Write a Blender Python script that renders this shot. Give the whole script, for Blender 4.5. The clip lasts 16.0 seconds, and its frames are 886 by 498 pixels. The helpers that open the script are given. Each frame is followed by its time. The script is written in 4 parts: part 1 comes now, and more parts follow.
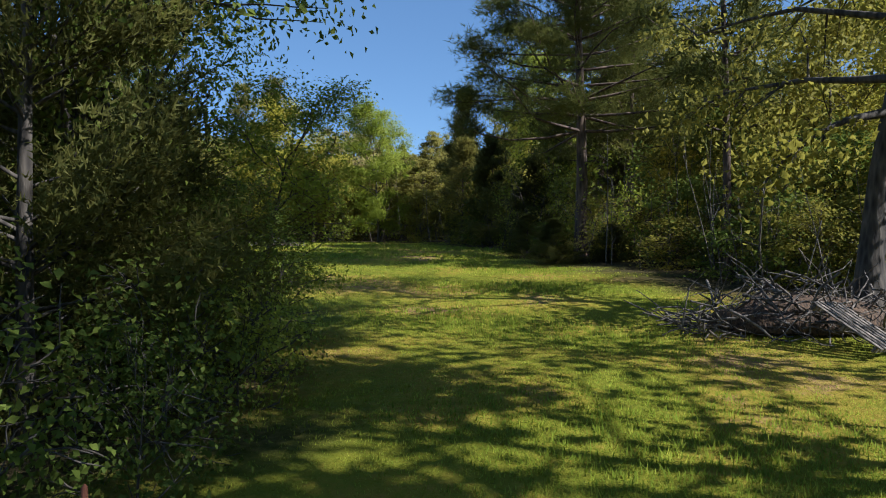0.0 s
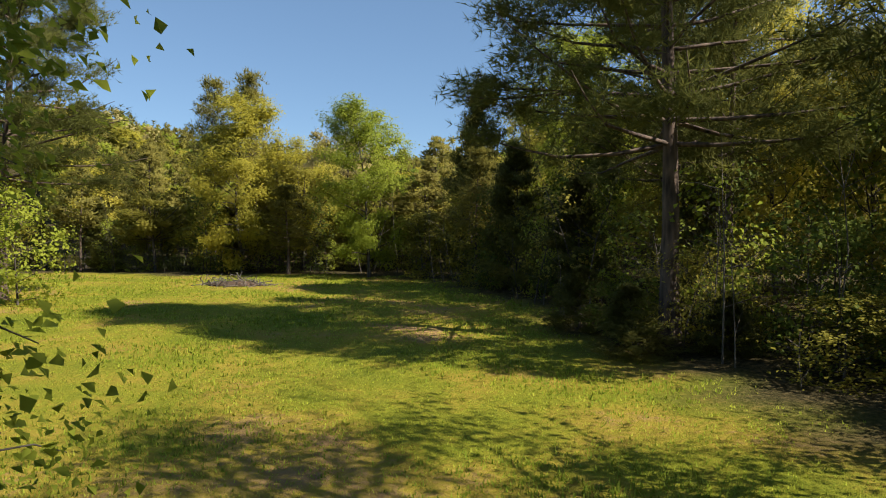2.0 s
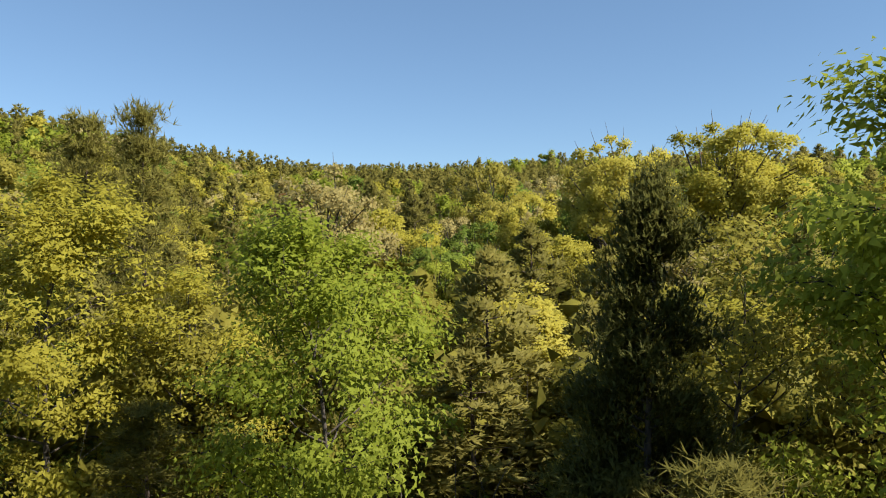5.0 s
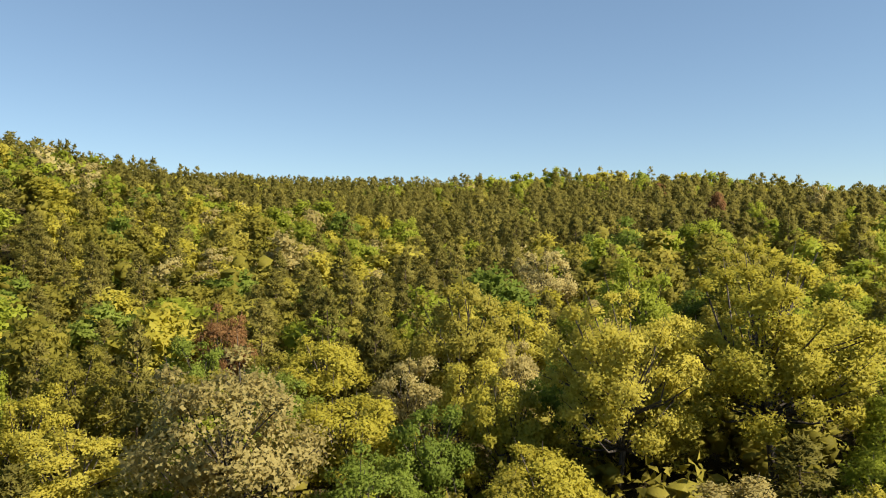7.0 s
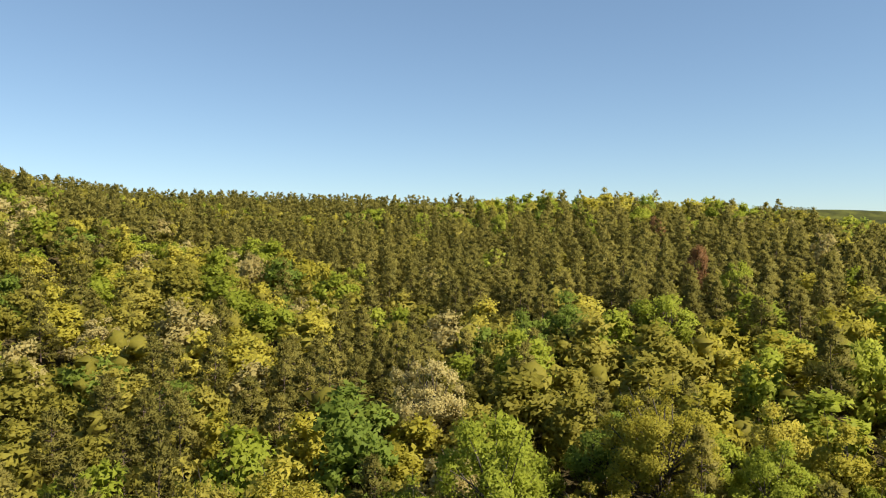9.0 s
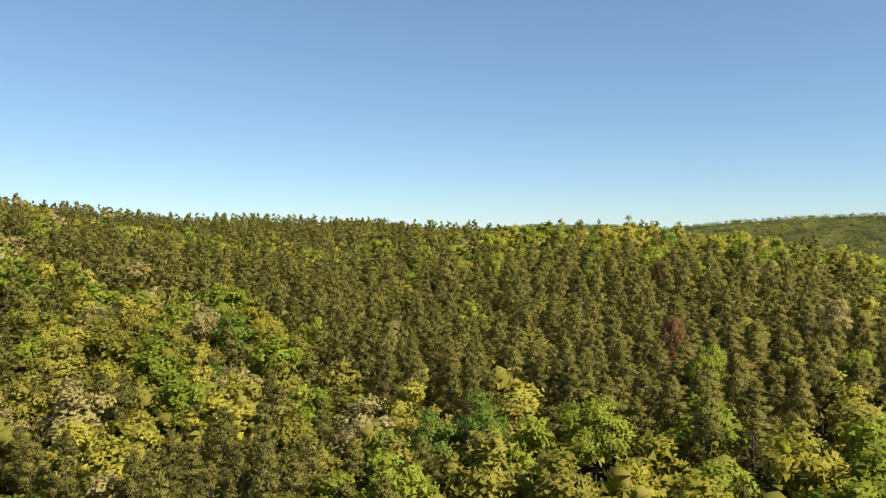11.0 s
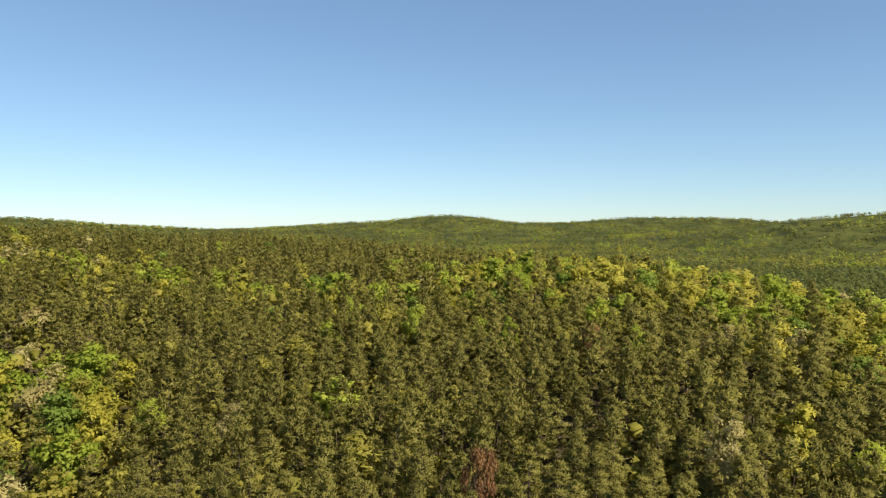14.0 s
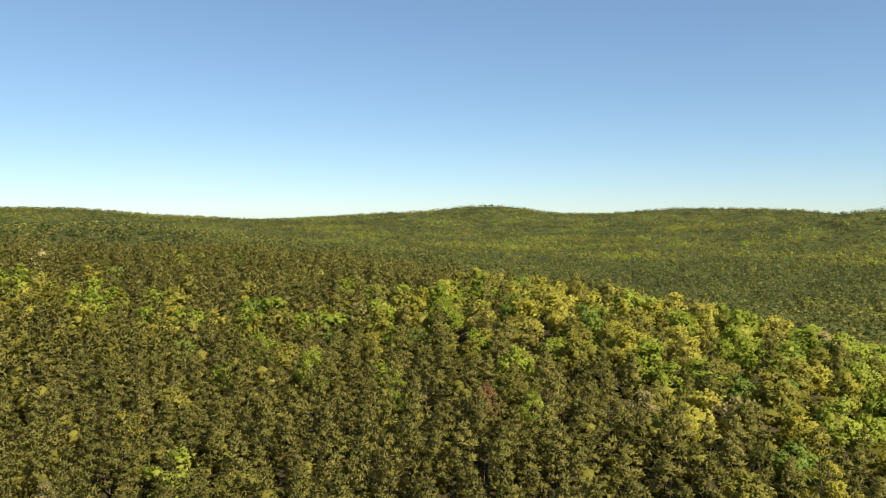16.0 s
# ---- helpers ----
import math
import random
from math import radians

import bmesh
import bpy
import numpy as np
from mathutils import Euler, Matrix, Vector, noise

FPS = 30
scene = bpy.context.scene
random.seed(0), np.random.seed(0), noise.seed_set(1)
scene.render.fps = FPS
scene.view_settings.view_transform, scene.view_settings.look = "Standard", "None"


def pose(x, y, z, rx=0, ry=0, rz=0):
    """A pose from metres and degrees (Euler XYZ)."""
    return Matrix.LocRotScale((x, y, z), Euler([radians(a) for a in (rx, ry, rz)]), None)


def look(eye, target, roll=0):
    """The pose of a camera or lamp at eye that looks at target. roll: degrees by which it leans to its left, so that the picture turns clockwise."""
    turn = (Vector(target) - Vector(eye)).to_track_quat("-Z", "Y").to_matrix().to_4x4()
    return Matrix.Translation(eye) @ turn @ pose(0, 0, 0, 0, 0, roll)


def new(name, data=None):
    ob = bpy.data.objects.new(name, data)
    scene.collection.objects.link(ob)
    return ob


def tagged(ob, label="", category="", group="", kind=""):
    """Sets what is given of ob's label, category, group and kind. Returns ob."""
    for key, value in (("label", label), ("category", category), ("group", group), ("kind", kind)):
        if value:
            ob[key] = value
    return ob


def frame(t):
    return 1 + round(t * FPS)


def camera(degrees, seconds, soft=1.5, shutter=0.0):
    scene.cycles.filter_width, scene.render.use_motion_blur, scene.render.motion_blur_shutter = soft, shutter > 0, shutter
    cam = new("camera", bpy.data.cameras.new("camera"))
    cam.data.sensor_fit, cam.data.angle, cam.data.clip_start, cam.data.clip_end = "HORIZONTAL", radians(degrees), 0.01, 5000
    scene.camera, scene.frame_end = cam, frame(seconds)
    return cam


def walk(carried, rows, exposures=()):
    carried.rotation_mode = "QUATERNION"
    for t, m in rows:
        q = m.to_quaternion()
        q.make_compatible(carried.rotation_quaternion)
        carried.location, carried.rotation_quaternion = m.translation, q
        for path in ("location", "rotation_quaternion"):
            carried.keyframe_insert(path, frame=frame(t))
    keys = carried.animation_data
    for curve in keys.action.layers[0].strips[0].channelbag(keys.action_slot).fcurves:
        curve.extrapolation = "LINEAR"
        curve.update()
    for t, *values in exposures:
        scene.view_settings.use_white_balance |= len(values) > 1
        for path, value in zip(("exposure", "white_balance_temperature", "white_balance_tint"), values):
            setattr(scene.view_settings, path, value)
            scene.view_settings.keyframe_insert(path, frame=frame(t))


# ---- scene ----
cam = camera(63.8, 16.0, 1.0)
PATH = [
    (0.0, -0.00, -0.00, 2.20, 90.15, 0.06, 0.00),
    (0.5, -0.15, 2.17, 2.72, 90.16, 0.00, 0.04),
    (1.0, -0.26, 4.33, 3.41, 90.14, 0.04, 0.04),
    (1.5, -0.24, 6.82, 3.89, 90.20, -0.05, 0.14),
    (2.0, -0.22, 10.09, 4.20, 90.19, -0.12, 0.23),
    (2.5, -0.17, 14.42, 4.63, 90.23, -0.27, 0.30),
    (3.0, -0.29, 18.91, 5.27, 90.12, -0.21, 0.39),
    (3.5, -0.94, 23.12, 6.29, 89.97, -0.17, 0.27),
    (4.0, -1.47, 27.66, 7.87, 89.90, -0.12, 0.36),
    (4.5, -1.70, 31.11, 9.84, 89.94, 0.04, 0.38),
    (5.0, -2.11, 34.34, 11.88, 89.79, 0.33, 0.40),
    (5.2, -2.15, 35.63, 12.53, 89.77, 0.30, 0.47),
    (7.3, 3.17, 50.03, 25.29, 88.69, 0.22, 1.27),
    (7.5, 4.57, 51.82, 26.27, 88.66, 0.17, 1.35),
    (8.0, 8.44, 56.30, 28.75, 88.58, 0.10, 1.38),
    (8.5, 13.16, 60.83, 31.16, 88.52, -0.02, 2.42),
    (9.0, 18.52, 65.26, 33.77, 88.50, 0.04, 4.43),
    (9.2, 20.31, 66.98, 34.81, 88.53, 0.07, 5.28),
    (11.3, 40.06, 82.82, 44.26, 88.72, -0.09, 10.69),
    (11.5, 42.54, 84.61, 45.06, 88.71, -0.06, 11.14),
    (12.0, 48.86, 89.22, 47.07, 88.62, -0.00, 11.82),
    (12.5, 54.59, 93.75, 48.95, 88.59, -0.02, 13.30),
    (13.0, 60.41, 99.14, 50.99, 88.60, -0.01, 15.09),
    (13.5, 65.60, 105.02, 53.09, 88.56, -0.04, 16.48),
    (14.0, 70.72, 111.41, 55.32, 87.96, -0.04, 17.89),
    (14.5, 75.39, 117.72, 57.55, 87.40, -0.06, 18.79),
    (15.0, 80.66, 124.64, 59.76, 87.30, -0.12, 19.36),
    (15.5, 85.87, 131.24, 61.89, 87.18, -0.18, 20.32),
    (16.0, 91.35, 137.89, 64.26, 87.02, -0.16, 21.63),
]
walk(cam, [(t, pose(*p)) for t, *p in PATH], [(0, 0.95, 5600, 10), (1.5, 1.03, 6200, 10), (2.5, 1.1, 6900, 10), (3.5, 1.1, 6500, 10), (5.0, 1.1, 6500, 10), (7.5, 1.12, 7350, 11), (9.0, 1.1, 7050, 11), (11.5, 1.04, 6650, 10), (16, 1.03, 6650, 10)])

# ---- world, sun, exposure ----
SUN_TO = Vector((0.906, -0.42, 0.0)).normalized() * math.cos(radians(43)) + Vector((0, 0, math.sin(radians(43))))
world = bpy.data.worlds.new("sky")
scene.world = world
world.use_nodes = True
wn = world.node_tree
sky = wn.nodes.new("ShaderNodeTexSky")
sky.sky_type = "NISHITA"
sky.sun_disc = False
sky.sun_elevation = radians(43)
sky.sun_rotation = math.atan2(SUN_TO.x, SUN_TO.y)
sky.air_density, sky.dust_density, sky.ozone_density = 1.0, 0.0, 2.0
sky.altitude = 1500
bg = wn.nodes["Background"]
bg.inputs["Strength"].default_value = 0.1
tone = wn.nodes.new("ShaderNodeMix")
tone.data_type, tone.blend_type = "RGBA", "MULTIPLY"
tone.inputs[0].default_value = 1.0
tone.inputs[7].default_value = (0.755, 0.94, 1.09, 1)
soft_sky = wn.nodes.new("ShaderNodeGamma")
soft_sky.inputs[1].default_value = 0.72
wn.links.new(sky.outputs[0], soft_sky.inputs[0])
wn.links.new(soft_sky.outputs[0], tone.inputs[6])
wn.links.new(tone.outputs[2], bg.inputs[0])
sun = new("sun", bpy.data.lights.new("sun", "SUN"))
sun.data.energy = 4.4
sun.data.angle = radians(0.53)
sun.data.color = (1.0, 0.945, 0.86)
sun.matrix_world = look(SUN_TO * 100, (0, 0, 0))


# ---- materials ----
def nodes_of(name):
    m = bpy.data.materials.new(name)
    m.use_nodes = True
    nt = m.node_tree
    for n in list(nt.nodes):
        nt.nodes.remove(n)
    return m, nt, nt.nodes, nt.links


def ramp_node(N, stops):
    r = N.new("ShaderNodeValToRGB")
    e = r.color_ramp.elements
    while len(e) < len(stops):
        e.new(0.5)
    for el, (p, c) in zip(e, stops):
        el.position, el.color = p, (*c, 1)
    return r


def leaf_material(name, dark, mid, light, through_amount=0.54, gloss=0.1, relief=0.12):
    """Foliage: each leaf and each tree has its own tint, light passes through the blades."""
    m, nt, N, L = nodes_of(name)
    geo, info, att = N.new("ShaderNodeNewGeometry"), N.new("ShaderNodeObjectInfo"), N.new("ShaderNodeAttribute")
    att.attribute_name = "tint"
    s = N.new("ShaderNodeMath"); s.operation = "ADD"
    L.new(info.outputs["Random"], s.inputs[0]); L.new(att.outputs["Fac"], s.inputs[1])
    fr = N.new("ShaderNodeMath"); fr.operation = "FRACT"
    L.new(s.outputs[0], fr.inputs[0])
    a = N.new("ShaderNodeMath"); a.operation = "MULTIPLY_ADD"
    L.new(geo.outputs["Random Per Island"], a.inputs[0]); a.inputs[1].default_value = 0.36
    b = N.new("ShaderNodeMath"); b.operation = "MULTIPLY"
    L.new(fr.outputs[0], b.inputs[0]); b.inputs[1].default_value = 0.64
    L.new(b.outputs[0], a.inputs[2])
    r = ramp_node(N, [(0.0, dark), (0.5, mid), (1.0, light)])
    nz = N.new("ShaderNodeTexNoise")
    nz.inputs["Scale"].default_value, nz.inputs["Detail"].default_value, nz.inputs["Roughness"].default_value = 3.2, 3, 0.7
    L.new(geo.outputs["Position"], nz.inputs["Vector"])
    mo = N.new("ShaderNodeMath"); mo.operation = "MULTIPLY_ADD"
    L.new(nz.outputs[0], mo.inputs[0]); mo.inputs[1].default_value = 0.5; L.new(a.outputs[0], mo.inputs[2])
    lo = N.new("ShaderNodeMath"); lo.operation = "SUBTRACT"
    L.new(mo.outputs[0], lo.inputs[0]); lo.inputs[1].default_value = 0.25
    L.new(lo.outputs[0], r.inputs[0])
    bu = N.new("ShaderNodeBump"); bu.inputs["Strength"].default_value = relief; bu.inputs["Distance"].default_value = 0.25
    L.new(nz.outputs[0], bu.inputs["Height"])
    d = N.new("ShaderNodeBsdfPrincipled")
    d.inputs["Roughness"].default_value = 0.6
    d.inputs["Specular IOR Level"].default_value = gloss
    t = N.new("ShaderNodeBsdfTranslucent")
    L.new(bu.outputs[0], d.inputs["Normal"])
    L.new(r.outputs[0], d.inputs["Base Color"]); L.new(r.outputs[0], t.inputs[0])
    mix = N.new("ShaderNodeMixShader"); mix.inputs[0].default_value = through_amount
    L.new(d.outputs[0], mix.inputs[1]); L.new(t.outputs[0], mix.inputs[2])
    out = N.new("ShaderNodeOutputMaterial")
    L.new(mix.outputs[0], out.inputs[0])
    return m


def bark_material(name, dark, light, scale=9.0):
    m, nt, N, L = nodes_of(name)
    tc, mp = N.new("ShaderNodeTexCoord"), N.new("ShaderNodeMapping")
    mp.inputs["Scale"].default_value = (scale, scale, scale * 0.22)
    L.new(tc.outputs["Object"], mp.inputs[0])
    no = N.new("ShaderNodeTexNoise"); no.inputs["Scale"].default_value = 1.6; no.inputs["Detail"].default_value = 6
    vo = N.new("ShaderNodeTexVoronoi"); vo.inputs["Scale"].default_value = 1.2
    L.new(mp.outputs[0], no.inputs[0]); L.new(mp.outputs[0], vo.inputs[0])
    mx = N.new("ShaderNodeMath"); mx.operation = "MULTIPLY"
    L.new(no.outputs[0], mx.inputs[0]); L.new(vo.outputs["Distance"], mx.inputs[1])
    r = ramp_node(N, [(0.05, dark), (0.45, light)])
    L.new(mx.outputs[0], r.inputs[0])
    p = N.new("ShaderNodeBsdfPrincipled"); p.inputs["Roughness"].default_value = 0.9
    bp = N.new("ShaderNodeBump"); bp.inputs["Strength"].default_value = 0.8; bp.inputs["Distance"].default_value = 0.03
    L.new(mx.outputs[0], bp.inputs["Height"]); L.new(bp.outputs[0], p.inputs["Normal"])
    L.new(r.outputs[0], p.inputs["Base Color"])
    out = N.new("ShaderNodeOutputMaterial"); L.new(p.outputs[0], out.inputs[0])
    return m


def ground_material():
    """Meadow turf, leaf litter under the trees and dark woodland floor far off, blended by the plan."""
    m, nt, N, L = nodes_of("ground_turf_and_litter")
    geo = N.new("ShaderNodeNewGeometry")
    at = N.new("ShaderNodeAttribute"); at.attribute_name = "meadow"

    def noise_tex(scale, detail=5, rough=0.6):
        n = N.new("ShaderNodeTexNoise")
        n.inputs["Scale"].default_value, n.inputs["Detail"].default_value, n.inputs["Roughness"].default_value = scale, detail, rough
        L.new(geo.outputs["Position"], n.inputs["Vector"])
        return n
    big, fine, far_n = noise_tex(0.33, 4), noise_tex(9.0, 6, 0.7), noise_tex(0.012, 9, 0.78)
    turf = ramp_node(N, [(0.30, (0.13, 0.155, 0.012)), (0.46, (0.21, 0.21, 0.018)), (0.58, (0.30, 0.225, 0.03)), (0.70, (0.31, 0.19, 0.08))])
    add = N.new("ShaderNodeMath"); add.operation = "MULTIPLY_ADD"
    L.new(fine.outputs[0], add.inputs[0]); add.inputs[1].default_value = 0.45
    sub = N.new("ShaderNodeMath"); sub.operation = "MULTIPLY_ADD"
    L.new(big.outputs[0], sub.inputs[0]); sub.inputs[1].default_value = 0.95; sub.inputs[2].default_value = -0.2
    L.new(sub.outputs[0], add.inputs[2]); L.new(add.outputs[0], turf.inputs[0])
    litter = ramp_node(N, [(0.38, (0.022, 0.020, 0.008)), (0.54, (0.070, 0.055, 0.022)), (0.72, (0.17, 0.115, 0.052))])
    L.new(fine.outputs[0], litter.inputs[0])
    woods = ramp_node(N, [(0.38, (0.022, 0.026, 0.007)), (0.5, (0.052, 0.056, 0.012)), (0.64, (0.10, 0.105, 0.020))])
    L.new(far_n.outputs[0], woods.inputs[0])
    sep = N.new("ShaderNodeSeparateXYZ"); L.new(geo.outputs["Position"], sep.inputs[0])
    fy = N.new("ShaderNodeMapRange"); fy.inputs[1].default_value, fy.inputs[2].default_value = 430, 620
    L.new(sep.outputs[1], fy.inputs[0])
    mixw = N.new("ShaderNodeMix"); mixw.data_type = "RGBA"
    L.new(fy.outputs[0], mixw.inputs[0]); L.new(litter.outputs[0], mixw.inputs[6]); L.new(woods.outputs[0], mixw.inputs[7])
    mm = N.new("ShaderNodeMix"); mm.data_type = "RGBA"
    L.new(at.outputs["Fac"], mm.inputs[0]); L.new(mixw.outputs[2], mm.inputs[6]); L.new(turf.outputs[0], mm.inputs[7])
    p = N.new("ShaderNodeBsdfPrincipled"); p.inputs["Roughness"].default_value = 0.95
    p.inputs["Specular IOR Level"].default_value = 0.1
    L.new(mm.outputs[2], p.inputs["Base Color"])
    bp = N.new("ShaderNodeBump"); bp.inputs["Strength"].default_value = 0.9; bp.inputs["Distance"].default_value = 0.12
    L.new(fine.outputs[0], bp.inputs["Height"]); L.new(bp.outputs[0], p.inputs["Normal"])
    out = N.new("ShaderNodeOutputMaterial"); L.new(p.outputs[0], out.inputs[0])
    return m


MAT = {
    "fresh": leaf_material("leaves_fresh_green", (0.200, 0.235, 0.026), (0.300, 0.340, 0.040), (0.410, 0.430, 0.064)),
    "yellow": leaf_material("leaves_yellow_green", (0.300, 0.268, 0.034), (0.420, 0.375, 0.052), (0.530, 0.460, 0.085)),
    "olive": leaf_material("leaves_olive", (0.200, 0.182, 0.030), (0.300, 0.268, 0.044), (0.405, 0.350, 0.070)),
    "pale": leaf_material("leaves_pale_buff", (0.330, 0.270, 0.095), (0.440, 0.370, 0.138), (0.540, 0.460, 0.190)),
    "blue": leaf_material("leaves_blue_green", (0.140, 0.195, 0.030), (0.210, 0.270, 0.043), (0.300, 0.345, 0.064)),
    "rust": leaf_material("leaves_rust_red", (0.190, 0.100, 0.045), (0.280, 0.150, 0.060), (0.360, 0.220, 0.085)),
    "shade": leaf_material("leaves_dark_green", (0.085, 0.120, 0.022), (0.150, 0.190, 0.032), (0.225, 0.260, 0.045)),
    "pine": leaf_material("needles_pine", (0.140, 0.128, 0.030), (0.215, 0.193, 0.044), (0.300, 0.260, 0.064), 0.5),
    "darkpine": leaf_material("needles_dark_pine", (0.085, 0.095, 0.026), (0.148, 0.155, 0.038), (0.235, 0.225, 0.058), 0.5),
    "cedar": leaf_material("needles_cedar", (0.080, 0.086, 0.024), (0.140, 0.138, 0.034), (0.215, 0.195, 0.052), 0.5),
    "grass": leaf_material("grass_blades", (0.190, 0.260, 0.028), (0.300, 0.350, 0.036), (0.450, 0.450, 0.062), 0.5, 0.06, 0.05),
    "bark": bark_material("bark_grey_brown", (0.016, 0.012, 0.009), (0.105, 0.085, 0.065)),
    "pinebark": bark_material("bark_pine", (0.022, 0.014, 0.010), (0.15, 0.10, 0.07), 6.0),
    "twig": bark_material("twigs_grey", (0.03, 0.024, 0.018), (0.14, 0.115, 0.09), 14.0),
    "deadwood": bark_material("deadwood_grey", (0.025, 0.020, 0.016), (0.22, 0.18, 0.145), 12.0),
    "litter": bark_material("litter_brown", (0.02, 0.013, 0.008), (0.13, 0.075, 0.04), 22.0),
    "rustmetal": bark_material("rusted_post", (0.10, 0.03, 0.015), (0.30, 0.10, 0.05), 12.0),
    "ground": ground_material(),
}


# ---- the land ----
LAND = [[-1.7, 4.9, -4.6, 1.6, 3.7], [-0.9, -2.5, 1.0, 11.6, -1.2], [31.6, 14.7, -5.6, 4.5, 1.8], [1.4, -8.5, 10.2, 20.1, 4.6], [20.4, 19.6, 11.0, -0.9, -2.4]]
# far hills: centre x, y, height, reach in x, reach in y
FAR_HILLS = [(-190, 308, 11, 55, 70), (-900, 3100, 74, 1100, 520), (-869, 3130, 32, 210, 300), (-2700, 1900, 96, 1300, 700), (820, 2330, 104, 690, 300),
             (150, 3700, 92, 620, 320), (-470, 610, 52, 190, 150), (-270, 800, 34, 200, 150), (2200, 2300, 80, 900, 700), (-900, 900, 45, 300, 250)]


def land(x, y):
    x, y = np.asarray(x, float), np.asarray(y, float)
    z = 0.055 * y * np.exp(-(y / 70) ** 2) * (y > 0)
    for j, row in enumerate(LAND):
        for i, a in enumerate(row):
            z = z + a * np.exp(-((x + 160 - 80 * i) ** 2 + (y - 70 - 80 * j) ** 2) / 9800)
    u = np.clip((y - 400) / 420, 0, 1)
    z = z - 17 * u * u * (3 - 2 * u)
    for cx, cy, h, sx, sy in FAR_HILLS:
        z = z + h * np.exp(-np.abs((x - cx) / sx) ** 3 - ((y - cy) / sy) ** 2)
    z = z + 0.10 * np.sin(x * 0.9 + 1.3 * np.sin(y * 0.31)) * np.cos(y * 0.7) * np.exp(-((x + 5) / 40) ** 2 - ((y - 20) / 40) ** 2) * 0.6
    z = z + 6 * np.clip((y - 700) / 800, 0, 1) * np.sin(x / 140 + 2 * np.sin(y / 330)) * np.sin(y / 170)
    return z


def gz(x, y):
    return float(land(x, y))


def meadow_mask(x, y):
    """1 on the open meadow, 0 under the trees."""
    x, y = np.asarray(x, float), np.asarray(y, float)
    right = np.interp(y, [-60, 0, 10, 14, 20, 27, 36, 46, 50], [30, 14, 8.5, 7.6, 5.8, 3.6, 2.6, -1.0, -4])
    left = np.interp(y, [-60, 3, 5, 14, 20, 30, 46, 56], [-20, -2.0, -1.9, -2.6, -9, -26, -34, -34])
    far = 50.5 + 1.2 * np.sin(x * 0.5) - 0.12 * (x + 5)
    e = 0.5 * np.sin(x * 1.7 + y) + 0.4 * np.sin(y * 2.3 - x * 0.8)
    d = np.minimum(np.minimum(right - x, x - left), far - y) + e
    return np.clip(d / 1.4 + 0.5, 0, 1)


def mesh_from(name, verts, faces, material, tint=None, normals=None):
    me = bpy.data.meshes.new(name)
    verts, faces = np.asarray(verts, np.float32), np.asarray(faces, np.int32)
    k = faces.shape[1]
    me.vertices.add(len(verts)); me.vertices.foreach_set("co", verts.ravel())
    me.loops.add(faces.size); me.loops.foreach_set("vertex_index", faces.ravel())
    me.polygons.add(len(faces))
    me.polygons.foreach_set("loop_start", np.arange(0, faces.size, k, dtype=np.int32))
    if tint is not None:
        a = me.attributes.new("tint", "FLOAT", "POINT")
        a.data.foreach_set("value", np.asarray(tint, np.float32))
    me.update(calc_edges=True)
    if normals is not None:
        me.polygons.foreach_set("use_smooth", np.ones(len(faces), bool))
        a = me.attributes.new("custom_normal", "FLOAT_VECTOR", "POINT")
        a.data.foreach_set("vector", np.asarray(normals, np.float32).ravel())
    me.materials.append(material)
    return me


def unit(a):
    return a / (np.linalg.norm(a, axis=-1, keepdims=True) + 1e-9)


def turned_out(V, F, O):
    """Winds each triangle so that it faces along O, the outward way at its corners."""
    g = np.cross(V[F[:, 1]] - V[F[:, 0]], V[F[:, 2]] - V[F[:, 0]])
    bad = (g * O[F].sum(1)).sum(1) < 0
    F = F.copy()
    F[bad] = F[bad][:, [0, 2, 1]]
    return F


def rounded(V, F, heart, reach, own=0.6):
    """Normals of a crown: partly each blade's own, partly those of the crown's round outside."""
    O = unit((V - heart) / reach)
    F = turned_out(V, F, O)
    g = unit(np.cross(V[F[:, 1]] - V[F[:, 0]], V[F[:, 2]] - V[F[:, 0]]))
    G = np.zeros_like(V)
    for k in range(3):
        np.add.at(G, F[:, k], g)
    return F, unit(unit(G) * own + O * (1 - own))


def build_ground():
    def axis(lo, hi, n, c, w):
        t = np.linspace(np.arcsinh((lo - c) / w), np.arcsinh((hi - c) / w), n)
        return c + w * np.sinh(t)
    xs, ys = axis(-4700, 4700, 320, -4, 26), axis(-900, 4750, 300, 30, 36)
    X, Y = np.meshgrid(xs, ys)
    Z = land(X, Y)
    v = np.stack([X, Y, Z], -1).reshape(-1, 3)
    n = len(xs)
    i = np.arange(len(v)).reshape(len(ys), n)
    f = np.stack([i[:-1, :-1], i[:-1, 1:], i[1:, 1:], i[1:, :-1]], -1).reshape(-1, 4)
    me = mesh_from("ground", v, f, MAT["ground"])
    a = me.attributes.new("meadow", "FLOAT", "POINT")
    a.data.foreach_set("value", meadow_mask(X, Y).ravel().astype(np.float32))
    me.polygons.foreach_set("use_smooth", np.ones(len(f), bool))
    tagged(new("ground", me), "grassy meadow and wooded hills, one continuous sheet of land", "ground", kind="structure")


build_ground()


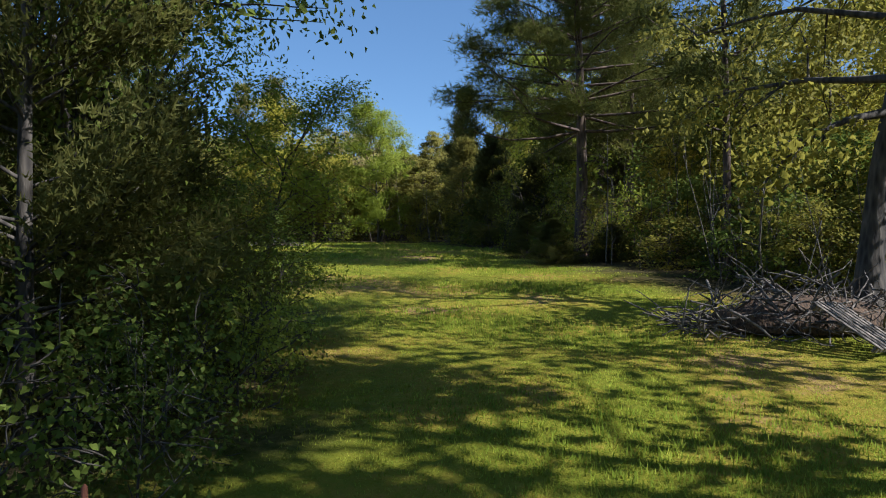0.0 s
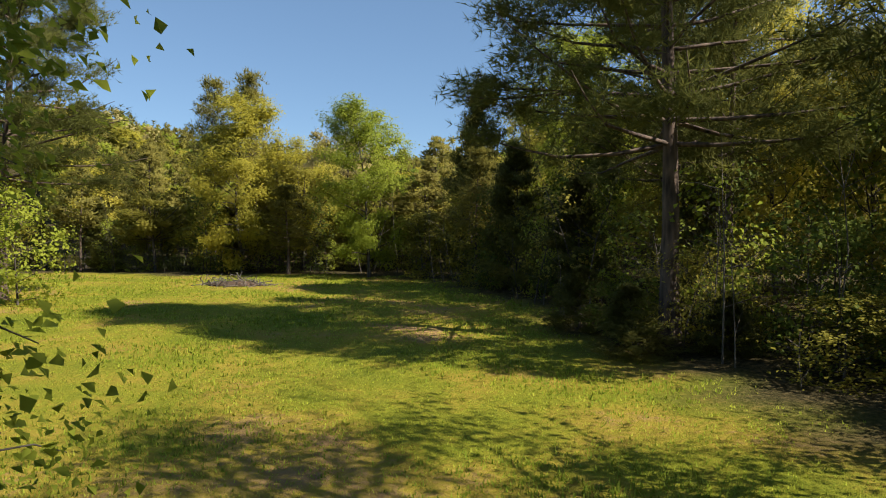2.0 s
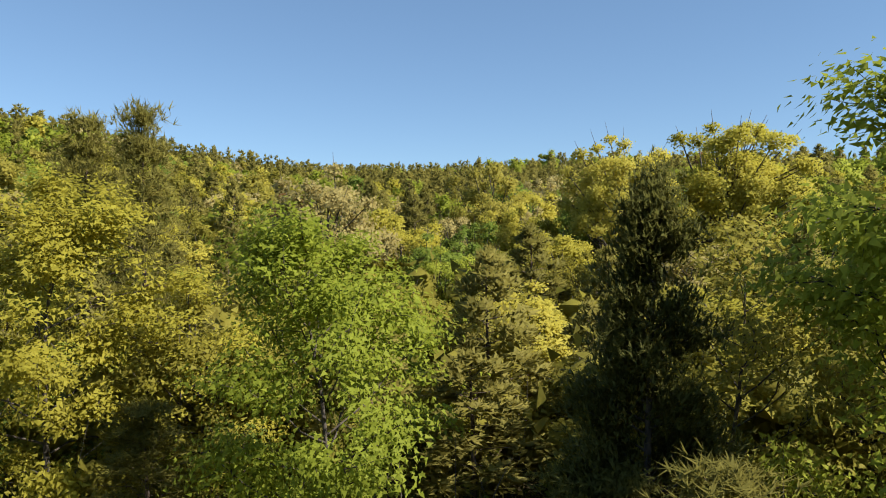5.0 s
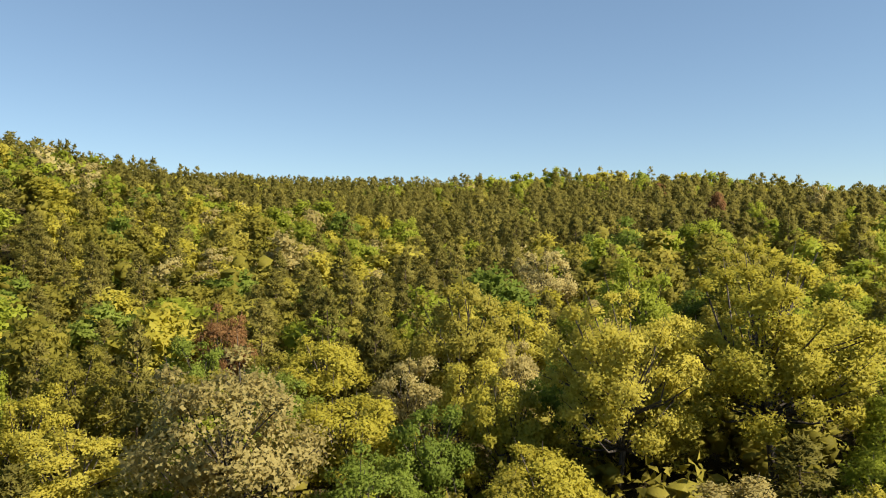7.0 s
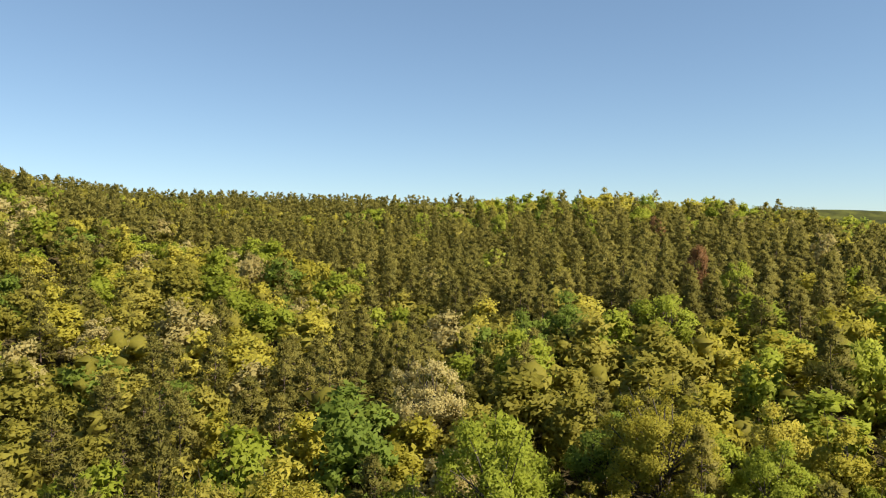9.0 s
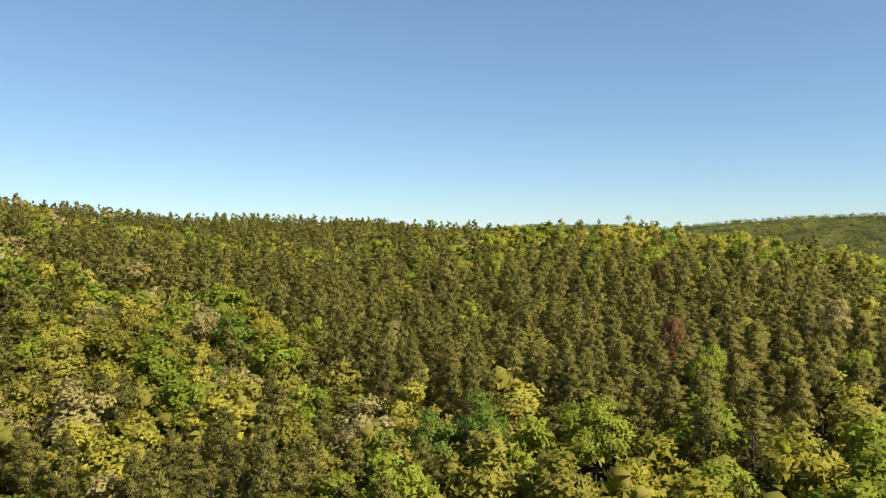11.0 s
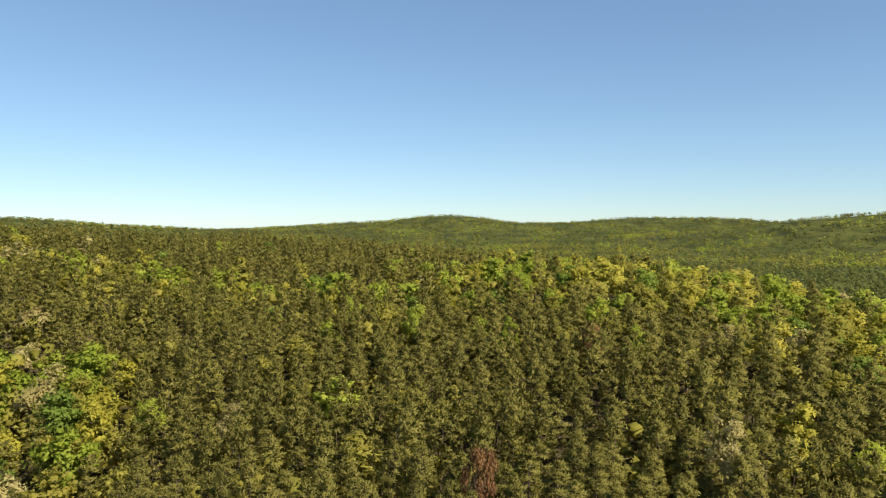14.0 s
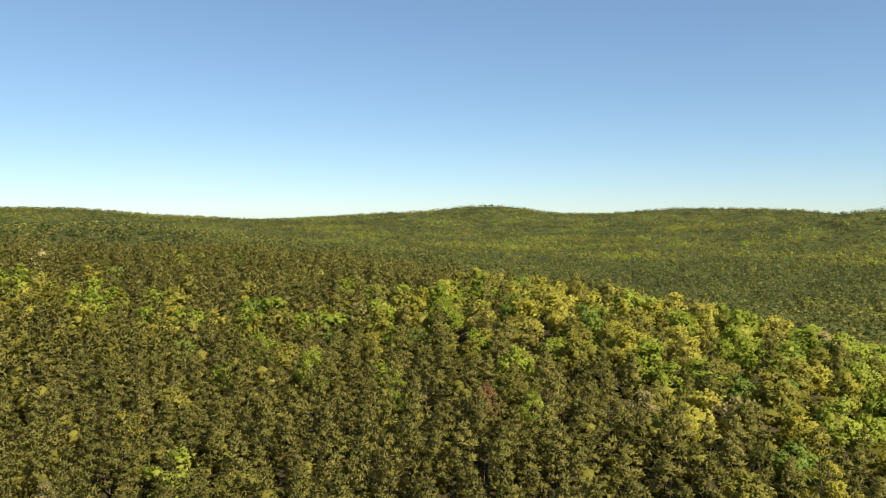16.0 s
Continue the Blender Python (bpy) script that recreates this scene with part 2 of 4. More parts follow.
# ---- tree building ----
def tube(V, F, pts, radii, sides=6):
    """A tapered tube along pts, as quads added to V and F."""
    pts = np.asarray(pts, float)
    base = len(V)
    for k, (p, r) in enumerate(zip(pts, radii)):
        d = pts[min(k + 1, len(pts) - 1)] - pts[max(k - 1, 0)]
        d = d / (np.linalg.norm(d) + 1e-9)
        a = np.cross(d, (0.31, 0.87, 0.38) if abs(d[2]) > 0.8 else (0, 0, 1)); a /= np.linalg.norm(a) + 1e-9
        b = np.cross(d, a)
        for s in range(sides):
            w = 2 * math.pi * s / sides
            V.append(p + r * (math.cos(w) * a + math.sin(w) * b))
    for k in range(len(pts) - 1):
        for s in range(sides):
            q = base + k * sides
            F.append((q + s, q + (s + 1) % sides, q + sides + (s + 1) % sides, q + sides + s))


def leaf_blades(C, D, size, rng, wide=0.34, fold=0.22, simple=False, N=None, hug=0.6):
    """Folded leaf blades at C, pointing roughly along D: four corners and two triangles each."""
    n = len(C)
    D = D + rng.normal(0, 0.75, (n, 3)); D /= np.linalg.norm(D, axis=1)[:, None] + 1e-9
    S = np.cross(D, rng.normal(0, 1, (n, 3)) * (1, 1, 0.4) + (0, 0, 0.9)); S /= np.linalg.norm(S, axis=1)[:, None] + 1e-9
    U = np.cross(S, D)
    if N is not None:
        # blades lie roughly along the crown's outer surface
        U = N + rng.normal(0, hug, (n, 3)); U /= np.linalg.norm(U, axis=1)[:, None] + 1e-9
        S = np.cross(D, U); S /= np.linalg.norm(S, axis=1)[:, None] + 1e-9
        D = np.cross(U, S)
    s = (size * rng.uniform(0.6, 1.35, n))[:, None]
    if simple:
        v = np.stack([C + s * wide * S, C - s * wide * S, C + s * (D + fold * U)], 1).reshape(-1, 3)
        return v, np.arange(len(v)).reshape(-1, 3)
    v = np.stack([C, C + s * (0.5 * D + wide * S + fold * U), C + s * D, C + s * (0.5 * D - wide * S + fold * U)], 1).reshape(-1, 3)
    i = np.arange(n)[:, None] * 4
    f = np.stack([i + (0, 1, 2), i + (0, 2, 3)], 1).reshape(-1, 3)
    return v, f


def needle_tufts(C, D, size, rng, blades=6, wide=0.1, simple=False, N=None):
    """Tufts of stiff needles: thin triangles that spread from one point."""
    n = len(C)
    C, D = np.repeat(C, blades, 0), np.repeat(D, blades, 0)
    d = D * 0.55 + rng.normal(0, 0.62, (n * blades, 3)) + (0, 0, 0.12); d /= np.linalg.norm(d, axis=1)[:, None]
    s = np.cross(d, rng.normal(0, 1, d.shape) * (1 if N is None else 0.55) + (0 if N is None else np.repeat(N, blades, 0))); s /= np.linalg.norm(s, axis=1)[:, None]
    L = (size * rng.uniform(0.65, 1.25, len(d)))[:, None]
    if simple:
        v = np.stack([C + s * wide * L, C - s * wide * L, C + d * L], 1).reshape(-1, 3)
        return v, np.arange(len(v)).reshape(-1, 3)
    v = np.stack([C - d * 0.08 * L, C + d * 0.55 * L + s * wide * L, C + d * L, C + d * 0.55 * L - s * wide * L], 1).reshape(-1, 3)
    i = np.arange(len(d))[:, None] * 4
    f = np.stack([i + (0, 1, 2), i + (0, 2, 3)], 1).reshape(-1, 3)
    return v, f


def wander(rng, a, d, length, n, bend, lift):
    """A crooked line from a along d."""
    pts, d = [np.array(a, float)], np.array(d, float)
    for k in range(n):
        d = d + rng.normal(0, bend, 3) + (0, 0, lift)
        d /= np.linalg.norm(d)
        pts.append(pts[-1] + d * length / n)
    return np.array(pts)


def lump(seed, rx, rz, zc=0.0, rings=3, seg=5, rough=0.3):
    """An uneven small body, the close-grown inside of a clump of leaves."""
    rng = np.random.RandomState(seed)
    V = []
    for i in range(1, rings):
        a = math.pi * i / rings
        for j in range(seg):
            w = 6.283 * (j + 0.5 * (i % 2)) / seg
            r = 1 + rng.uniform(-rough, rough)
            V.append((rx * r * math.sin(a) * math.cos(w), rx * r * math.sin(a) * math.sin(w), zc + rz * r * math.cos(a)))
    V += [(0, 0, zc + rz), (0, 0, zc - rz)]
    F, t, bt = [], len(V) - 2, len(V) - 1
    for j in range(seg):
        q = (j + 1) % seg
        F += [(t, j, q), (bt, (rings - 2) * seg + q, (rings - 2) * seg + j)]
        for i in range(rings - 2):
            a0, a1, b0, b1 = i * seg + j, i * seg + q, (i + 1) * seg + j, (i + 1) * seg + q
            F += [(a0, b0, a1), (a1, b0, b1)]
    return np.array(V), np.array(F)


def joined(parts):
    V, F, n = [], [], 0
    for v, f in parts:
        V.append(v); F.append(f + n); n += len(v)
    return np.concatenate(V), np.concatenate(F)


def leafy_tree(seed, height, spread, crown_base, leaves, leaf, trunk_r, limbs=16, clump=0.55, hang=0.0, top_heavy=0.5, twigs=True, simple=False):
    """Broadleaf tree: wood (V, F) with crooked limbs and forks, and leaf blades in clumps at the twigs."""
    rng = np.random.RandomState(seed)
    V, F = [], []
    t = wander(rng, (0, 0, -0.3), (0, 0, 1), height * 0.93 + 0.3, 9, 0.06, 0.1)
    t[0, :2] *= 0
    rad = trunk_r * (1 - np.linspace(0, 1, 10) * 0.9); rad[0] *= 1.45
    tube(V, F, t, rad, 8)
    anchors, dirs = [], []
    for k in range(limbs):
        u = crown_base + (0.97 - crown_base) * ((k + rng.uniform(0, 1)) / limbs)
        h = u * (len(t) - 1)
        p = t[int(h)] * (1 - h % 1) + t[min(int(h) + 1, len(t) - 1)] * (h % 1)
        w = k * 2.4 + rng.uniform(-0.5, 0.5)
        prof = math.sin(math.pi * min(0.98, 0.12 + 0.88 * (u - crown_base) / (1 - crown_base) * (0.75 + 0.35 * top_heavy))) ** 0.6
        ln = spread * prof * rng.uniform(0.75, 1.15)
        rise = 0.15 + 0.9 * (u - crown_base) / (1 - crown_base)
        b = wander(rng, p, (math.cos(w), math.sin(w), rise), ln, 5, 0.16, 0.03 - hang * 0.1)
        r0 = trunk_r * (1 - u * 0.85) * 0.5
        tube(V, F, b, np.linspace(r0, 0.012, 6), 5)
        for q in range(rng.randint(4, 7)):
            s = rng.uniform(1.3, 5)
            c = b[int(s)] * (1 - s % 1) + b[min(int(s) + 1, 5)] * (s % 1)
            dd = b[5] - b[2] + rng.normal(0, 0.6, 3) * ln * 0.5
            sb = wander(rng, c, dd / (np.linalg.norm(dd) + 1e-9), max(0.5, ln * rng.uniform(0.25, 0.5)), 3, 0.2, -hang * 0.2)
            if twigs:
                tube(V, F, sb, (r0 * 0.3 + 0.006, r0 * 0.2 + 0.005, 0.008, 0.004), 3)
            anchors += [sb[1], sb[2], sb[3]]; dirs += [sb[3] - sb[1]] * 3
        anchors += [b[4], b[5]]; dirs += [b[5] - b[3]] * 2
    anchors += [t[-1], t[-1] + (0, 0, 0.3)]; dirs += [np.array((0, 0, 1.0))] * 2
    A, D = np.array(anchors), np.array(dirs)
    D = D / (np.linalg.norm(D, axis=1)[:, None] + 1e-9)
    k = rng.randint(0, len(A), leaves)
    C = A[k] + np.clip(rng.normal(0, 1, (leaves, 3)), -1.7, 1.7) * clump * (1, 1, 0.62)
    out = (C - A[k]) / clump * 0.5 + (C - (0, 0, height * (0.45 + 0.5 * crown_base))) / (spread, spread, height * 0.4) * 0.9 + (0, 0, 0.3)
    lv, lf = leaf_blades(C, D[k] * 0.5 + (0, 0, -0.25 - hang), leaf, rng, simple=simple, N=out, hug=0.55 if simple else 0.8)
    return (np.array(V), np.array(F)), (lv, lf)


def pine_tree(seed, height, spread, crown_base, tufts, size, trunk_r, whorls=14, blades=6, wide=0.1, cone=0.6, simple=False, sides=4, low=0.45, poms=0):
    """Pine: straight bole, level crooked limbs in whorls, needle tufts on the outer parts."""
    rng = np.random.RandomState(seed)
    V, F = [], []
    t = wander(rng, (0, 0, -0.3), (0, 0, 1), height + 0.3, 10, 0.018, 0.06)
    tube(V, F, t, trunk_r * (1 - np.linspace(0, 1, 11) * 0.93) * np.r_[1.35, np.ones(10)], 8)
    A, D, W = [], [], []
    for k in range(whorls):
        u = crown_base + (0.985 - crown_base) * k / (whorls - 1)
        h = u * 10
        p = t[int(h)] * (1 - h % 1) + t[min(int(h) + 1, 10)] * (h % 1)
        q = (u - crown_base) / (1 - crown_base)
        prof = (1 - q) ** cone * min(1, low + 2.2 * q)
        w0 = rng.uniform(0, 6.3)
        nl = rng.randint(3, 6) + (low > 0.7)
        for j in range(nl):
            w = w0 + j * 6.283 / nl + rng.uniform(-0.4, 0.4)
            ln = max(0.45, spread * prof * (rng.uniform(0.82, 1.06) if low > 0.7 else rng.uniform(0.65, 1.2)))
            b = wander(rng, p, (math.cos(w), math.sin(w), -0.05 + 0.75 * q), ln, 4, 0.13, 0.07)
            r0 = trunk_r * (1 - u * 0.85) * 0.36
            tube(V, F, b, np.linspace(r0, 0.01, 5), sides)
            for s in np.linspace(1.6, 4, 5):
                c = b[int(min(s, 3.99))] * (1 - s % 1) + b[min(int(s) + 1, 4)] * (s % 1)
                dd = (b[4] - b[2]) / (np.linalg.norm(b[4] - b[2]) + 1e-9)
                side = np.cross(dd, (0, 0, 1)) * rng.choice((-1, 1)) * ln * rng.uniform(0.08, 0.26)
                A += [c, c + side, c + side * 0.5]; D += [dd, dd + side, dd + side * 0.5]
    A += [t[-1]] * 4; D += [np.array((0, 0, 1.0))] * 4
    A, D = np.array(A), np.array(D)
    if poms:
        keep = rng.permutation(len(A))[:poms]
        A, D = A[keep], D[keep]
    k = rng.randint(0, len(A), tufts)
    C = A[k] + rng.normal(0, 0.36 if poms else 0.16 + spread * 0.03, (tufts, 3)) * (1, 1, 0.55)
    out = (C - (0, 0, height * 0.6)) / (spread, spread, height * 0.35) + (0, 0, 0.3)
    return (np.array(V), np.array(F)), needle_tufts(C, D[k], size, rng, blades, wide, simple, out)


def cedar_tree(seed, height, spread, sprays, size, trunk_r, base=0.03, blades=4, wide=0.13, simple=True):
    """Cedar: a dense pointed cone of drooping sprays."""
    rng = np.random.RandomState(seed)
    V, F = [], []
    t = wander(rng, (0, 0, -0.3), (0, 0, 1), height + 0.3, 8, 0.015, 0.05)
    tube(V, F, t, trunk_r * (1 - np.linspace(0, 1, 9) * 0.95), 7)
    A, D = [], []
    for k in range(int(height * 9)):
        u = base + (0.99 - base) * rng.uniform(0, 1) ** 1.25
        w = rng.uniform(0, 6.283)
        ln = spread * (1 - u) ** 0.75 * rng.uniform(0.55, 1.15) + 0.15
        h = u * 8
        p = t[int(h)] * (1 - h % 1) + t[min(int(h) + 1, 8)] * (h % 1)
        b = wander(rng, p, (math.cos(w), math.sin(w), 0.25 + 0.5 * u), ln, 3, 0.1, 0.08)
        tube(V, F, b, (0.03, 0.02, 0.012, 0.005), 3)
        for s in (0.45, 0.7, 0.85, 1.0):
            A.append(p + (b[3] - p) * s); D.append((b[3] - p) / (np.linalg.norm(b[3] - p) + 1e-9))
    A, D = np.array(A), np.array(D)
    k = rng.randint(0, len(A), sprays)
    C = A[k] + rng.normal(0, 0.14 + 0.02 * spread, (sprays, 3))
    return (np.array(V), np.array(F)), needle_tufts(C, D[k] + (0, 0, 0.3), size, rng, blades, wide, simple, C - (0, 0, height * 0.3))


def ball_points(n, rng):
    """n ways spread evenly over a ball."""
    i = np.arange(n) + 0.5
    z, a = 1 - 2 * i / n, i * 2.39996 + rng.uniform(0, 6.283)
    r = np.sqrt(1 - z * z)
    return unit(np.stack([r * np.cos(a), r * np.sin(a), z], 1) + rng.normal(0, 0.16, (n, 3)))


def dressed(K, R, n, size, rng, heart, reach, flat, wide, tuft, core=0.7, seg=5):
    """Clumps of foliage at K with radii R: a close inside, and n blades over it that follow the clump's roundness."""
    Vs, Fs, Ns, base = [], [], [], 0
    for c, r in zip(K, R):
        v, f = lump(int(rng.randint(1 << 30)), core * r, core * r * flat, 0.0, 3, seg, 0.22)
        Vs.append(v + c); Fs.append(f + base); Ns.append(unit(unit(v) + 0.5 * unit((c - heart) / reach)))
        base += len(v)
    k = rng.choice(len(K), n, p=R ** 2 / (R ** 2).sum())
    away = unit((K[k] - heart) / reach)
    d = unit(rng.normal(0, 1, (n, 3)) + away * 0.75 + (0, 0, 0.25))
    C = K[k] + d * (R[k] * np.clip(rng.normal(0.85, 0.24, n), 0.3, 1.5))[:, None] * (1, 1, flat)
    nrm = unit(0.5 * d + 0.5 * away + (0, 0, 0.32) + rng.normal(0, 0.26, (n, 3)))
    face = unit(nrm + rng.normal(0, 0.75, (n, 3)))
    run = unit(np.cross(face, rng.normal(0, 1, (n, 3))) * (1 - tuft) + (d + (0, 0, 0.35)) * tuft)
    side = unit(np.cross(run, face))
    L = (size * rng.uniform(0.6, 1.35, n))[:, None]
    v = np.stack([C + side * wide * L - run * 0.4 * L, C - side * wide * L - run * 0.4 * L, C + run * 0.7 * L], 1).reshape(-1, 3)
    f = np.arange(3 * n).reshape(-1, 3)
    N3 = np.repeat(nrm, 3, 0)
    Vs.append(v); Fs.append(turned_out(v, f, N3) + base); Ns.append(N3)
    return np.concatenate(Vs), np.concatenate(Fs), np.concatenate(Ns)


def wood_tree(seed, height, R, blades, size, lobes=15, trunk_r=0.16, airy=1.0, limbs=True, core=0.4, seg=5):
    """Broadleaf tree of the woods: limbs that fork to rounded lobes of leaves with gaps between them."""
    rng = np.random.RandomState(seed)
    half = height * 0.40
    heart, reach = np.array((0, 0, height - half - 0.5)), np.array((R, R, half))
    d = ball_points(lobes, rng)
    d = d[d[:, 2] > -0.72]
    rl = R * 1.5 / math.sqrt(lobes) * rng.uniform(0.6, 1.3, len(d)) * airy
    K = heart + d * (reach - 0.25 * R) * rng.uniform(0.5, 1.12, (len(d), 1))
    K = np.concatenate([K, heart[None] + rng.normal(0, 0.5, (2, 3))]); rl = np.append(rl, [R * 0.36] * 2)
    V, F = [], []
    t = wander(rng, (0, 0, -0.3), (0, 0, 1), heart[2] + half * 0.4 + 0.3, 6, 0.05, 0.1)
    tube(V, F, t, trunk_r * np.linspace(1.15, 0.3, 7), 6)
    if limbs:
        for c in K[:-2]:
            a = t[3 + int(c[2] > heart[2])]
            m = a * 0.45 + c * 0.55 + rng.normal(0, 0.25, 3) - (0, 0, 0.25)
            tube(V, F, [a, m, c, c + (c - m) * 0.5], (trunk_r * 0.42, trunk_r * 0.26, 0.03, 0.01), 4)
    return (np.array(V), np.array(F)), dressed(K, rl, blades, size, rng, heart, reach, 0.82, 0.5, 0.15, core, seg)


def stand_pine(seed, height, R, tufts, size, clumps=22, base=0.42, trunk_r=0.13, limbs=True, core=0.45, seg=4):
    """Pine of the stand: a ragged oval crown of needle clumps on short level limbs over a bare bole."""
    rng = np.random.RandomState(seed)
    u = (np.arange(clumps) + rng.uniform(0, 1, clumps)) / clumps
    w = np.arange(clumps) * 2.4 + rng.uniform(-0.6, 0.6, clumps)
    r = R * (1 - u) ** 0.6 * np.minimum(1, 0.6 + 2.2 * u) * rng.uniform(0.45, 1.05, clumps)
    K = np.stack([r * np.cos(w), r * np.sin(w), height * (base + (0.965 - base) * u)], 1)
    K[-1, :2] *= 0.2
    rc = R * 0.40 * (1 - 0.42 * u) * rng.uniform(0.75, 1.2, clumps)
    V, F = [], []
    t = wander(rng, (0, 0, -0.3), (0, 0, 1), height * 0.96 + 0.3, 6, 0.012, 0.05)
    tube(V, F, t, trunk_r * np.linspace(1.1, 0.15, 7), 6 if limbs else 4)
    if limbs:
        for c in K:
            tube(V, F, [(0, 0, c[2] - 0.35), c * (0.6, 0.6, 1) - (0, 0, 0.12), c], (trunk_r * 0.25, 0.025, 0.01), 3)
    heart, reach = np.array((0, 0, height * (base + 1) * 0.48)), np.array((R, R, height * (1 - base) * 0.55))
    return (np.array(V), np.array(F)), dressed(K, rc, tufts, size, rng, heart, reach, 0.72, 0.25, 0.6, core, seg)


SHAPES = {}


def shape(kind, variant, palette, wood):
    """Mesh data of one tree shape in one colour, made once."""
    key = (kind, variant, palette)
    if key not in SHAPES:
        (wv, wf), (lv, lf, *ln) = KINDS[kind](variant)
        if not ln:
            lo, hi = lv.min(0), lv.max(0)
            lf, n = rounded(lv, lf, (lo + hi) / 2 - (0, 0, 0.15 * (hi - lo)[2]), (hi - lo) / 2)
            ln = [n]
        SHAPES[key] = (mesh_from("trunk", wv, wf, MAT[wood]), mesh_from("crown", lv, lf, MAT[palette], None, ln[0]))
        SHAPES[key][0].polygons.foreach_set("use_smooth", np.ones(len(wf), bool))
    return SHAPES[key]


KINDS = {
    # near trees, seen from a few metres
    "thicket": lambda v: leafy_tree(100 + v, 8.5, 2.6, 0.05, 14000, 0.085, 0.09, 30, 0.34, 0.2),
    "shrub": lambda v: leafy_tree(200 + v, 1.9, 1.15, 0.02, 1900, 0.08, 0.025, 16, 0.24),
    "bigoak": lambda v: leafy_tree(300 + v, 15, 6.2, 0.30, 15000, 0.15, 0.27, 30, 0.45, 0.8),
    # never in view: a dense crown that throws shade on the near grass
    "shadeoak": lambda v: leafy_tree(300 + v, 15, 6.0, 0.24, 6000, 0.32, 0.27, 26, 0.5, 0.1),
    "edge": lambda v: leafy_tree(400 + v, 11, 2.9, 0.16, 11500, 0.14, 0.11, 28, 0.36, 0.15, 0.5, True, True),
    "bigpine": lambda v: pine_tree(500 + v, 17.5, 6.3, 0.31, 26000, 0.27, 0.27, 21, 7, 0.05, 0.55, True, 4, 0.85, 420),
    "pine": lambda v: pine_tree(550 + v, 13.5, 2.7, 0.30, 1700, 0.40, 0.15, 15, 7, 0.06, 0.6, True, 3, 0.55, 150),
    "cedar": lambda v: cedar_tree(600 + v, 10.5, 3.4, 7500, 0.26, 0.13, 0.03, 4, 0.14),
    "nearcedar": lambda v: cedar_tree(640 + v, 9.5, 2.7, 24000, 0.10, 0.12, 0.03, 5, 0.13),
    # woods passed at tens of metres
    "wood": lambda v: wood_tree(700 + v, 13.2, 4.0 + 0.3 * (v % 3), 6000, 0.25, 30, 0.16, 0.95),
    "nearwood": lambda v: wood_tree(730 + v, 13.2, 4.0 + 0.3 * (v % 3), 11000, 0.18, 40, 0.17, 0.9, True, 0.32),
    "bigwood": lambda v: wood_tree(720 + v, 16.2, 5.6, 30000, 0.15, 80, 0.24, 0.85, True, 0.3),
    "tallmaple": lambda v: leafy_tree(400 + v, 11, 2.9, 0.12, 30000, 0.13, 0.11, 34, 0.30, 0.3, 0.5, True, True),
    "tallcedar": lambda v: cedar_tree(600 + v, 10.5, 2.4, 26000, 0.15, 0.13, 0.03, 4, 0.13),
    "woodpine": lambda v: stand_pine(750 + v, 13.5, 2.2, 3000, 0.32, 30),
    # never in view: high crown on a thin stem, added to shade the thicket
    "shadepine": lambda v: pine_tree(590 + v, 21, 3.4, 0.58, 2600, 0.5, 0.06, 14, 5, 0.09, 0.5, True, 4, 0.8),
    "bush": lambda v: leafy_tree(420 + v, 5, 2.0, 0.03, 3000, 0.15, 0.05, 20, 0.32, 0.1, 0.5, False),
    "sapling": lambda v: leafy_tree(800 + v, 4.5, 1.2, 0.10, 620, 0.15, 0.03, 14, 0.26),
}
COLOUR = {"fresh": "fresh green", "yellow": "yellow-green", "olive": "olive-green", "pale": "pale buff", "blue": "deep green", "rust": "rust-red",
          "shade": "dark green", "pine": "olive needled", "darkpine": "dark needled", "cedar": "dark dense"}
NAMES = {"nearwood": "broadleaf_tree", "tallmaple": "maple_tree", "tallcedar": "cedar_tree", "thicket": "young_tree", "shrub": "shrub", "bigoak": "oak_tree", "shadeoak": "oak_tree", "nearcedar": "cedar_tree", "edge": "maple_tree", "bigpine": "pine_tree", "pine": "pine_tree",
         "cedar": "cedar_tree", "shadepine": "pine_tree", "bush": "bush", "bigwood": "broadleaf_tree", "wood": "broadleaf_tree", "woodpine": "pine_tree", "sapling": "sapling"}
TAIL = {"nearwood": "broadleaf tree standing in the woods", "tallmaple": "full leafy tree standing at the meadow's edge", "tallcedar": "tall pointed cedar at the edge of the woods", "bigwood": "broad rounded broadleaf tree above its neighbours", "shadepine": "very tall pine shading the path", "bush": "bushy undergrowth in the shade of the woods", "shadeoak": "tall dense oak shading the grass", "nearcedar": "bushy cedar crowding the path", "thicket": "young tree leafing low beside the meadow", "shrub": "leafy shrub at the meadow's edge", "bigoak": "spreading oak with sparse hanging spring leaves",
        "edge": "leafy tree on the meadow's edge", "bigpine": "tall pine with long level limbs", "pine": "pine with a bare lower trunk",
        "cedar": "cone-shaped cedar at the edge of the woods", "wood": "broadleaf tree standing in the woods", "woodpine": "slender pine in a dense stand", "sapling": "thin sapling under taller trees"}


def plant(kind, x, y, palette, variant=0, size=1.0, tall=1.0, turn=None, wood="bark", sink=0.1):
    tr, cr = shape(kind, variant, palette, wood)
    root = new(NAMES[kind])
    root.matrix_world = Matrix.LocRotScale((x, y, gz(x, y) - sink), Euler((0, 0, (x * 7.3 + y * 3.1) % 6.283 if turn is None else turn)), (size, size, size * tall))
    tagged(root, COLOUR[palette] + " " + TAIL[kind], "shrub" if kind in ("shrub", "bush") else "tree", "trees of the woods" if kind in ("wood", "nearwood", "woodpine") else "")
    for n, me in (("trunk", tr), ("crown", cr)):
        o = new(n, me)
        o.parent = root
    return root


